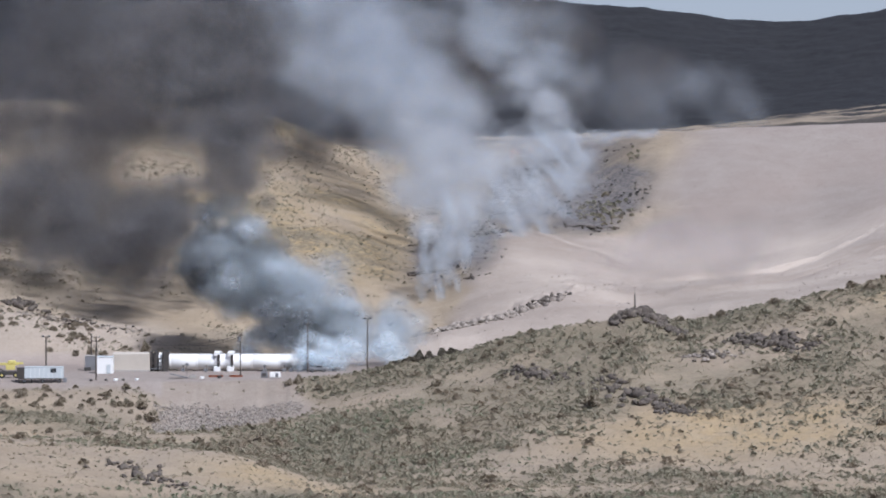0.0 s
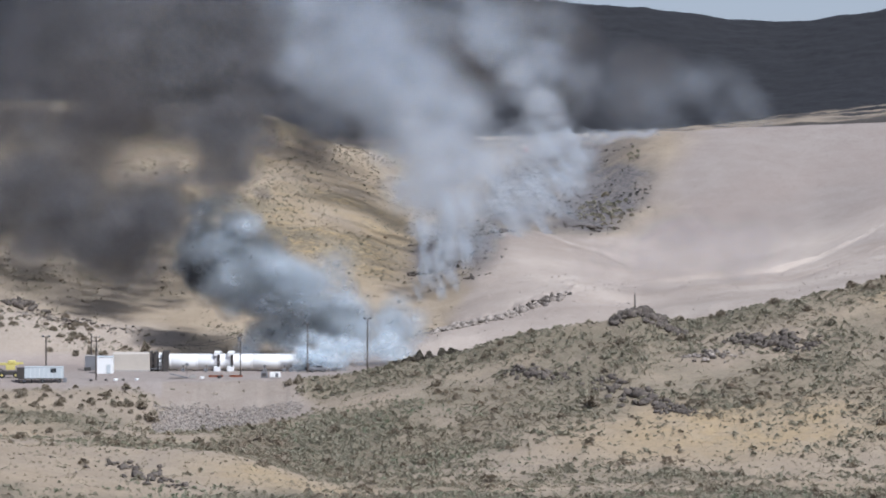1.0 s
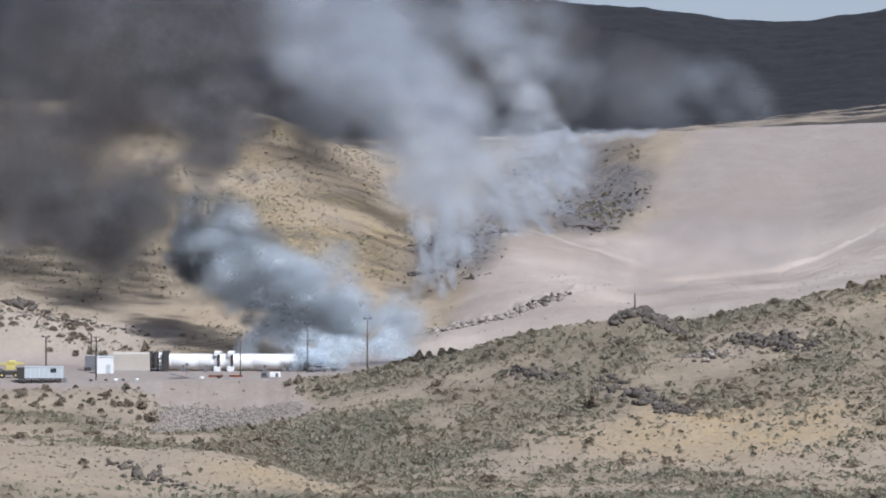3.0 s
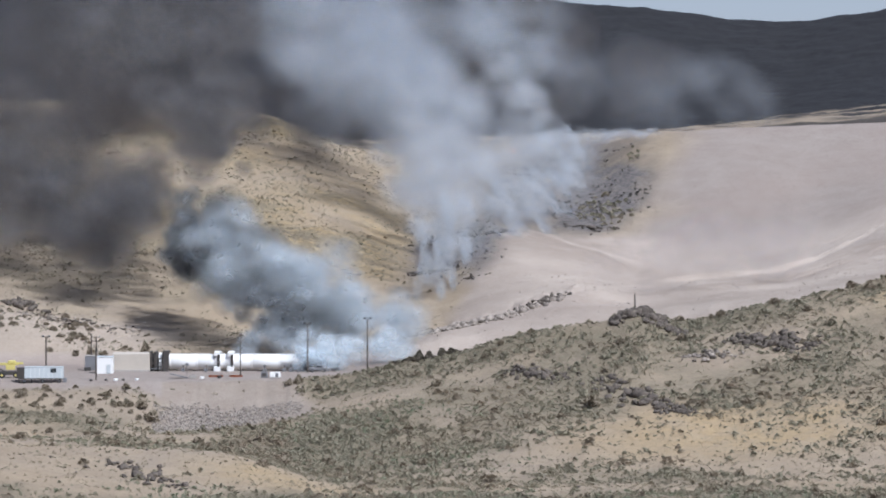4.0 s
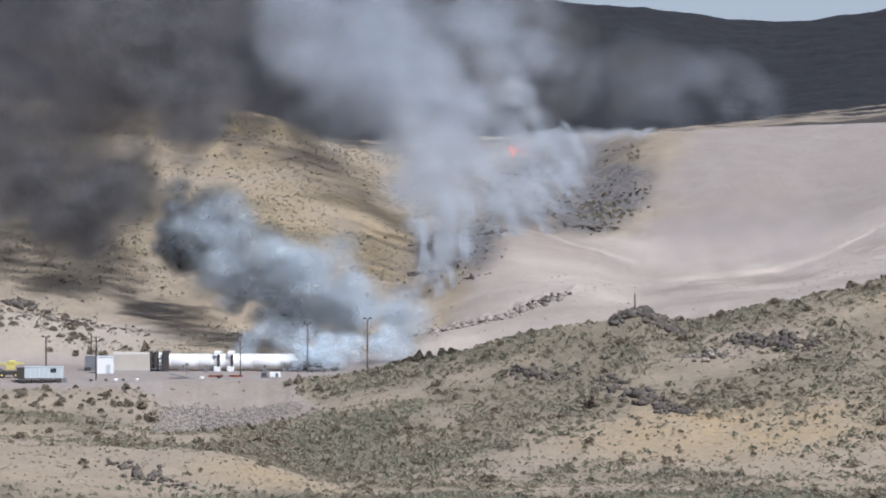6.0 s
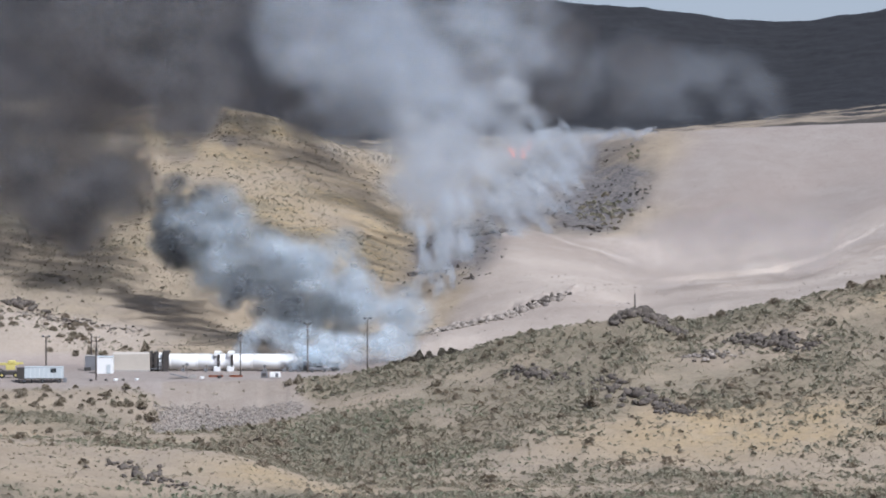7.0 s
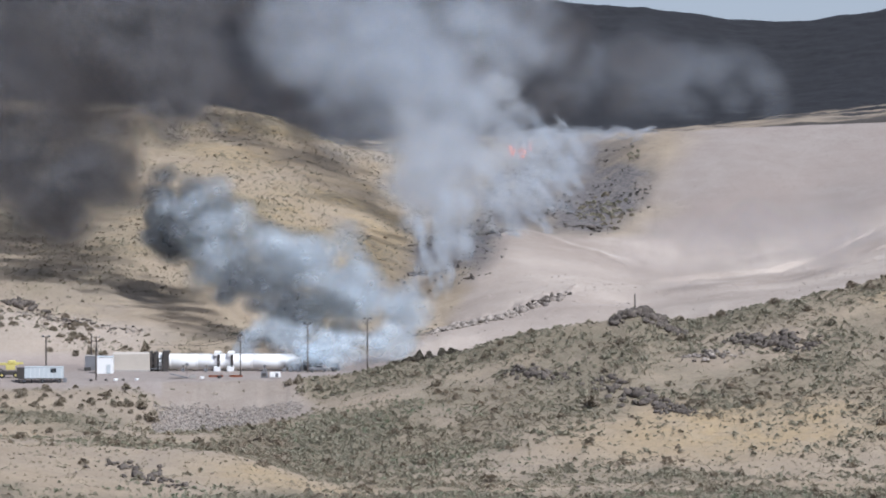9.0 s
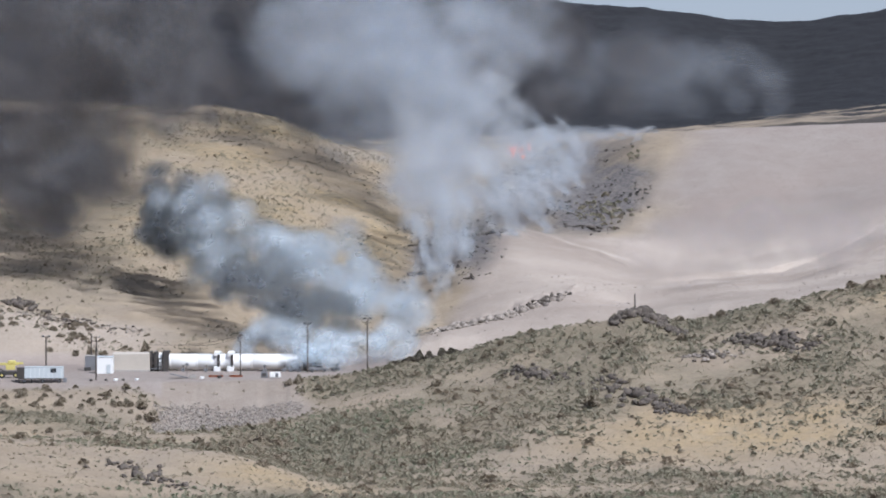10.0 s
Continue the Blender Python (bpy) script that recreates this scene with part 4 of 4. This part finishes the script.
# dark boulders added to draw the shadow line under the cut's overhang
outcrop(3.0, 1051, 16.0, 8, 60, 1.15, 15, "dark rock band standing in for the shadow line above the road cut")
outcrop(25.5, 1069, 14.0, 26, 60, 1.15, 16, "dark rock band standing in for the shadow line above the road cut")

outcrop(1.5, 1046, 15.0, 10, 90, 1.0, 20, "pale eroded rubble on the road cut", 1.0, 0.2)
outcrop(11.5, 1053, 15.0, 24, 90, 1.0, 21, "pale eroded rubble on the road cut", 1.0, 0.2)
outcrop(42.0, 1214, 16.0, -8, 34, 1.1, 22, "dark charred rocks at the burnt slope's foot", 0.0, 0.0)
outcrop(-99.0, 1070, 26.0, -4, 90, 0.8, 17, "pale banded rock ledge above the cut bank", 1, -0.25)
outcrop(-84.0, 1064, 22.0, -6, 80, 0.7, 18, "pale banded rock ledge above the cut bank", 1, -0.25)
outcrop(-90.0, 1067, 30.0, -5, 70, 0.9, 19, "dark rock band in the cut bank", 0.0, -0.1)


def pebbles():
    x, y = spread(9000, 31, (-68, -33), (924, 952), lambda x, y: np.clip(blob(x, y, -57, 937, 12, 14) * 2 + blob(x, y, -40, 940, 14, 6) * 1.5, 0, 1))
    strew("riprap", "pale broken riprap stones at the embankment's foot", "stones", x, y, sizes(len(x), 32, 0.2, 0.85), STONES, RIPRAP, 33, -0.1)
    x, y = spread(1500, 34, (-10, 110), (1030, 1120), lambda x, y: zones(x, y)["pale"] * 0.6)
    strew("road_stones", "loose pale stones along the graded road", "stones", x, y, sizes(len(x), 35, 0.2, 0.8), STONES, PALE_ROCK, 36, -0.1)
    x, y = spread(1800, 37, (-112, 112), (785, 965), lambda x, y: 0.4 * open_ground(x, y)[0])
    strew("field_stones", "dark loose stones scattered on the slope", "stones", x, y, sizes(len(x), 38, 0.2, 0.9), STONES, ROCK, 39, -0.1)


pebbles()


def bush(x, y, size, tall, label, mat, seed):
    """A big shrub: short branching stems and a ragged crown of leaf sprays."""
    r = random.Random(seed)
    z = float(ground_z([x], [y])[0])
    t = thing("juniper_bush", label, "bush", x, y, z - 0.1, group="dark bushes by the pad")
    stems = bmesh.new()
    for k in range(5):
        a = r.uniform(0, 2 * math.pi)
        rod((0, 0, 0), (0.3 * size * math.cos(a), 0.3 * size * math.sin(a), 0.55 * tall), 0.08, 0.03, 6, stems)
    part("stem", stems, WOOD, t)
    co, faces = tuft_template(seed, 300, 1.0, 0.6)
    me = bpy.data.meshes.new("crown")
    lump = 1 + 0.25 * np.sin(co[:, 0:1] * 9 + seed) * np.cos(co[:, 1:2] * 8)
    raw_mesh(me, co * np.array([size, size, tall]) * lump, faces)
    me.materials.append(mat)
    new("crown", me).parent = t


for k, (bx, by, bs, bt) in enumerate([(-11.0, 976, 3.6, 2.0), (-8.3, 970, 4.0, 2.1), (-5.6, 968, 4.4, 2.6), (-3.0, 967, 4.0, 2.2), (0.3, 966, 4.4, 2.5), (2.6, 966, 3.6, 2.0),
                                      (-66.5, 944, 2.8, 1.9), (-64.0, 939, 3.6, 2.4), (-34.5, 956, 2.0, 1.4), (-32.3, 958, 2.4, 1.6), (-72.3, 1040, 2.6, 2.4),
                                      (-85.2, 1034, 2.4, 2.3), (-88.8, 1034, 1.8, 1.5), (31.5, 902, 4.2, 2.6)]):
    bush(bx, by, bs, bt, "dark green-brown juniper bush near the pad", JUNIPER if k < 6 else DARK_SAGE, 200 + k)


# ---- smoke and fire ----
def puff_mesh(seed):
    """A lumpy rounded billow of unit radius."""
    bm = bmesh.new()
    bmesh.ops.create_icosphere(bm, subdivisions=4, radius=1.0)
    for v in bm.verts:
        d = v.co.normalized()
        k = noise.fractal(d * 1.4 + Vector((seed * 7.3, 0, 0)), 1.0, 2.0, 4)
        v.co = d * (1.0 + 0.22 * k)
    for f in bm.faces:
        f.smooth = True
    me = bpy.data.meshes.new("puff")
    bm.to_mesh(me)
    bm.free()
    return me


PUFFS = {}
MOVES = []


def puff_data(mat, k):
    if (mat.name, k) not in PUFFS:
        PUFFS[mat.name, k] = puff_mesh(k)
        PUFFS[mat.name, k].materials.append(mat)
    return PUFFS[mat.name, k]


def sight(b, e, y):
    """The place at distance y seen at bearing b and depression e from the eye, in 7576ths from the sight's upper left."""
    return Vector(((b - 784) / 7576 * y, y, EYE_Z - (e - 255) / 7576 * y))


def plume(name, label, mat, count, start, end, seed, flat=0.8, depth=0.55, lean0=0.0, loose=0.55):
    """Puffs strewn along a path of (bearing, depression, radius, distance) that moves to the path end in ten seconds;
    end: its (bearing, depression, further distance), or one shift for the whole path."""
    r = random.Random(seed)
    t = thing(name, label, "smoke")
    if isinstance(end, tuple):
        end = [(b + end[0], e + end[1], 0) for b, e, rad, y in start]
    for k in range(count):
        f = (k + r.random()) / count * (len(start) - 1)
        i = min(int(f), len(start) - 2)
        b, e, rad, y = [p + (q - p) * (f - i) for p, q in zip(start[i], start[i + 1])]
        b2, e2, dy = [p + (q - p) * (f - i) for p, q in zip(end[i], end[i + 1])]
        du, dv = b2 - b, e2 - e
        y += r.uniform(-0.4, 0.4) * rad * y / 7576
        sz = rad * r.uniform(0.5, 0.95)
        b += r.gauss(0, loose) * rad * 0.8
        e += r.gauss(0, loose) * rad * 0.8 * flat
        ob = new("puff", puff_data(mat, r.randrange(4)))
        ob.parent = t
        m = sz * y / 7576
        ob.scale = (m, m * depth, m * flat)
        g = r.uniform(0.85, 1.15)
        du, dv = du * g + r.uniform(-8, 8), dv * g + r.uniform(-8, 8)
        lean, spin = lean0 + r.uniform(-25, 25) * (0.4 if lean0 else 1), r.uniform(-22, 22)
        rows = [(s, pose(*sight(b + du * s / 10 + 3 * math.sin(s + k), e + dv * s / 10, y + dy * s / 10), r.uniform(-2, 2), lean + spin * s / 10, 0)) for s in (0.0, 2.5, 5.0, 7.5, 10.0)]
        MOVES.append((ob, rows))
    return t


plume("dark_smoke_bank", "wide dark sooty smoke bank over the hills", SMOKE_SOOT, 52,
      [(-80, 60, 190, 1330), (120, 90, 190, 1310), (330, 70, 180, 1300), (520, 60, 160, 1320), (720, 40, 150, 1350)],
      [(-160, -60, 0), (40, -10, 0), (250, 10, 0), (460, 20, 0), (680, -10, 0)], 1)
plume("far_smoke_bank", "dark smoke spreading before the far ridge", SMOKE_SOOT, 28,
      [(700, 60, 150, 1420), (900, 90, 140, 1440), (1100, 120, 110, 1460)], (-10, -14), 21)
plume("dark_smoke_column", "dark sooty smoke column leaning over the hill", SMOKE_SOOT, 64,
      [(430, 340, 60, 1070), (405, 270, 90, 1090), (385, 150, 115, 1120), (350, 30, 140, 1160)],
      [(330, 190, 0), (290, 110, 0), (240, 20, 0), (170, -90, 0)], 2)
plume("low_smoke_bank", "ragged brown-grey smoke drifting low over the hillside", SMOKE_SOOT, 96,
      [(-40, 330, 110, 1110), (60, 360, 110, 1100), (150, 390, 105, 1090), (200, 450, 85, 1075), (270, 430, 85, 1065), (330, 350, 80, 1080)],
      [(-130, 220, 40), (-50, 250, 40), (40, 290, 40), (60, 350, 30), (130, 330, 30), (200, 260, 30)], 3)
plume("hillside_haze", "thin brown smoke trailing over the dry hillside", SMOKE_BROWN, 56,
      [(-40, 230, 140, 1140), (100, 250, 140, 1130), (250, 240, 130, 1130), (120, 400, 120, 1100)],
      [(-60, 180, 0), (60, 190, 0), (200, 170, 0), (60, 350, 0)], 41)
plume("crest_haze", "thin brown smoke veiling the golden hill's crest", SMOKE_BROWN, 46,
      [(100, 190, 85, 1290), (340, 185, 85, 1290), (520, 205, 75, 1280), (640, 260, 60, 1270)],
      [(60, 160, 0), (300, 155, 0), (490, 170, 0), (620, 225, 0)], 42)
plume("pale_smoke_cloud", "pale blue-white smoke cloud rising from the burning gully", SMOKE_PALE, 72,
      [(778, 470, 26, 1112), (782, 420, 45, 1115), (790, 360, 75, 1125), (775, 300, 100, 1150), (740, 240, 110, 1180)],
      [(772, 465, 0), (765, 410, 0), (770, 340, 0), (760, 290, 0), (745, 230, 0)], 4)
plume("slope_smoke_cloud", "pale smoke cloud drifting off the burnt slope", SMOKE_PALE, 46,
      [(870, 345, 55, 1160), (820, 270, 85, 1190), (770, 190, 100, 1220)],
      [(860, 340, 0), (820, 260, 0), (790, 190, 0)], 43)
plume("high_smoke_cloud", "thinning grey-white smoke high over the gully", SMOKE_MID, 100,
      [(735, 220, 110, 1200), (690, 150, 120, 1230), (640, 80, 130, 1260), (560, 0, 140, 1290)],
      [(780, 190, 0), (730, 130, 0), (680, 70, 0), (600, 0, 0)], 44)
plume("spreading_smoke", "grey-white smoke spreading above the golden hill", SMOKE_MID, 26,
      [(600, 150, 90, 1270), (540, 80, 110, 1280), (490, -20, 120, 1290)],
      [(640, 190, 0), (560, 120, 0), (480, 40, 0)], 48)
plume("ridge_smoke", "pale smoke column rising from the burning ridge", SMOKE_PALE, 30,
      [(1010, 290, 35, 1225), (985, 245, 50, 1240), (965, 190, 60, 1260), (940, 130, 65, 1280)],
      [(960, 270, 0), (910, 215, 0), (870, 160, 0), (840, 100, 0)], 5)
plume("high_ridge_smoke", "thin grey smoke above the burning ridge", SMOKE_MID, 30,
      [(945, 150, 80, 1290), (920, 90, 90, 1310), (880, 30, 90, 1330)],
      [(900, 110, 0), (880, 60, 0), (850, 0, 0)], 45)
plume("gully_wisps", "thin white smoke wisps rising off the charred gully", SMOKE_WISP, 44,
      [(752, 465, 17, 1112), (780, 440, 22, 1112), (820, 420, 22, 1118)], (-4, -10), 6, 2.6, 0.8, -10, 0.9)
plume("slope_wisps", "thin white smoke streaks blowing up the burnt slope", SMOKE_WISP, 70,
      [(860, 345, 26, 1170), (905, 345, 26, 1180), (945, 325, 24, 1200), (985, 300, 20, 1230), (1030, 290, 18, 1240), (990, 350, 16, 1210), (930, 370, 20, 1180)], (-8, -10), 46, 3.0, 0.8, -42, 0.8)
plume("ridge_wisps", "thin white smoke lying along the slope's crest", SMOKE_PALE, 44,
      [(940, 246, 70, 1280), (1050, 241, 55, 1290), (1165, 236, 28, 1296)], (-14, -4), 26, 0.3, loose=0.4)
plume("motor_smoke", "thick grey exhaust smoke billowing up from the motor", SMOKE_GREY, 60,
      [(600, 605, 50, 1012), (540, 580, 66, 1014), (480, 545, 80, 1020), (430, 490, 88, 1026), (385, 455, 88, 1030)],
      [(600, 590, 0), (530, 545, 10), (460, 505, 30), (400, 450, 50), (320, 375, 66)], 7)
# a paler smoke colour paints the plume's sunlit side
plume("motor_smoke_pale", "pale blue exhaust billows, coloured lighter for the plume's sunlit side", SMOKE_BLUE, 88,
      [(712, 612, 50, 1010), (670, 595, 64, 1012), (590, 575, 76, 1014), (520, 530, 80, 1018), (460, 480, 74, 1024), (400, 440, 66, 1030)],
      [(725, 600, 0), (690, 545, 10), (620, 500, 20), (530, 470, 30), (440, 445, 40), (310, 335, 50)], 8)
# darker smoke at the core: soot, and shade put into the colour
plume("smoke_core", "sooty core of the exhaust smoke, coloured darker for its shade", SMOKE_DENSE, 14,
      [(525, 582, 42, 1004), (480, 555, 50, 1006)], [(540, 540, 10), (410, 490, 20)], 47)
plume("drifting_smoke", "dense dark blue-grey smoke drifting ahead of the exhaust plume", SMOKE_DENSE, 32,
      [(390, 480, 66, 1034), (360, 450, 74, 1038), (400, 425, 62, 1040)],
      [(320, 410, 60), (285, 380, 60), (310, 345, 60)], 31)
plume("slope_veil", "thin smoke veil over the smouldering slope", SMOKE_VEIL, 22,
      [(840, 420, 80, 1110), (930, 360, 90, 1150), (1000, 320, 90, 1180), (1060, 280, 80, 1220)], (-15, -22), 32)
plume("low_exhaust_smoke", "blue-grey exhaust smoke lying low behind the motor", SMOKE_BLUE, 18,
      [(440, 605, 42, 1014), (500, 595, 55, 1014), (570, 590, 60, 1012)], (-10, -4), 33)
plume("exhaust", "bright white exhaust at the motor's nozzle", SMOKE_WHITE, 46,
      [(534, 634, 20, 996), (552, 634, 32, 997), (600, 625, 52, 999), (680, 622, 58, 1001)], (-4, -8), 9)
plume("road_dust", "thin pinkish dust drifting over the graded road", SMOKE_DUST, 22,
      [(1080, 470, 90, 1090), (1200, 450, 110, 1090), (1350, 430, 120, 1100)], [(1180, 440, 0), (1360, 420, 0), (1560, 400, 0)], 10)
plume("ridge_haze", "thin grey haze drifting before the far dark ridge", SMOKE_THIN, 26,
      [(1040, 170, 110, 1480), (1180, 170, 100, 1480), (1320, 180, 80, 1480)], (30, -40), 11)


def fire():
    t = thing("brush_fire", "orange flames licking through smoke on the burnt slope", "fire")
    r = random.Random(77)
    for k in range(11):
        bm = bmesh.new()
        h, w = r.uniform(1.6, 3.6), r.uniform(0.45, 0.8)
        rings = 7
        prev = None
        for i in range(rings):
            f = i / (rings - 1)
            rad = w * math.sin(math.pi * (0.22 + 0.76 * f)) * (1 - 0.5 * f) + 0.02
            cx = 0.35 * math.sin(3 * f + k) * f * h * 0.4
            ring = [bm.verts.new((cx + rad * math.cos(a * math.pi / 4), 0.5 * rad * math.sin(a * math.pi / 4), f * h)) for a in range(8)]
            if prev:
                for a in range(8):
                    bm.faces.new((prev[a], prev[(a + 1) % 8], ring[(a + 1) % 8], ring[a]))
            prev = ring
        ob = part("flame", bm, FLAME, t, smooth_faces=True)
        b = 925 + r.uniform(-26, 24)
        y = 1312.0 + r.uniform(-6, 6)
        x = (b - 784) / 7576 * y
        z = float(ground_z([x], [y])[0])
        MOVES.append((ob, [(s / 2, pose(x + 0.3 * math.sin(2.1 * s + k), y, z - (2.8 if s < 9 else 0.6) + 0.8 * math.sin(1.7 * s + 2 * k), 0, 12 * math.sin(1.3 * s + k), 0)) for s in range(21)]))


fire()


def motions():
    for ob, rows in MOVES:
        walk(ob, rows)


motions()
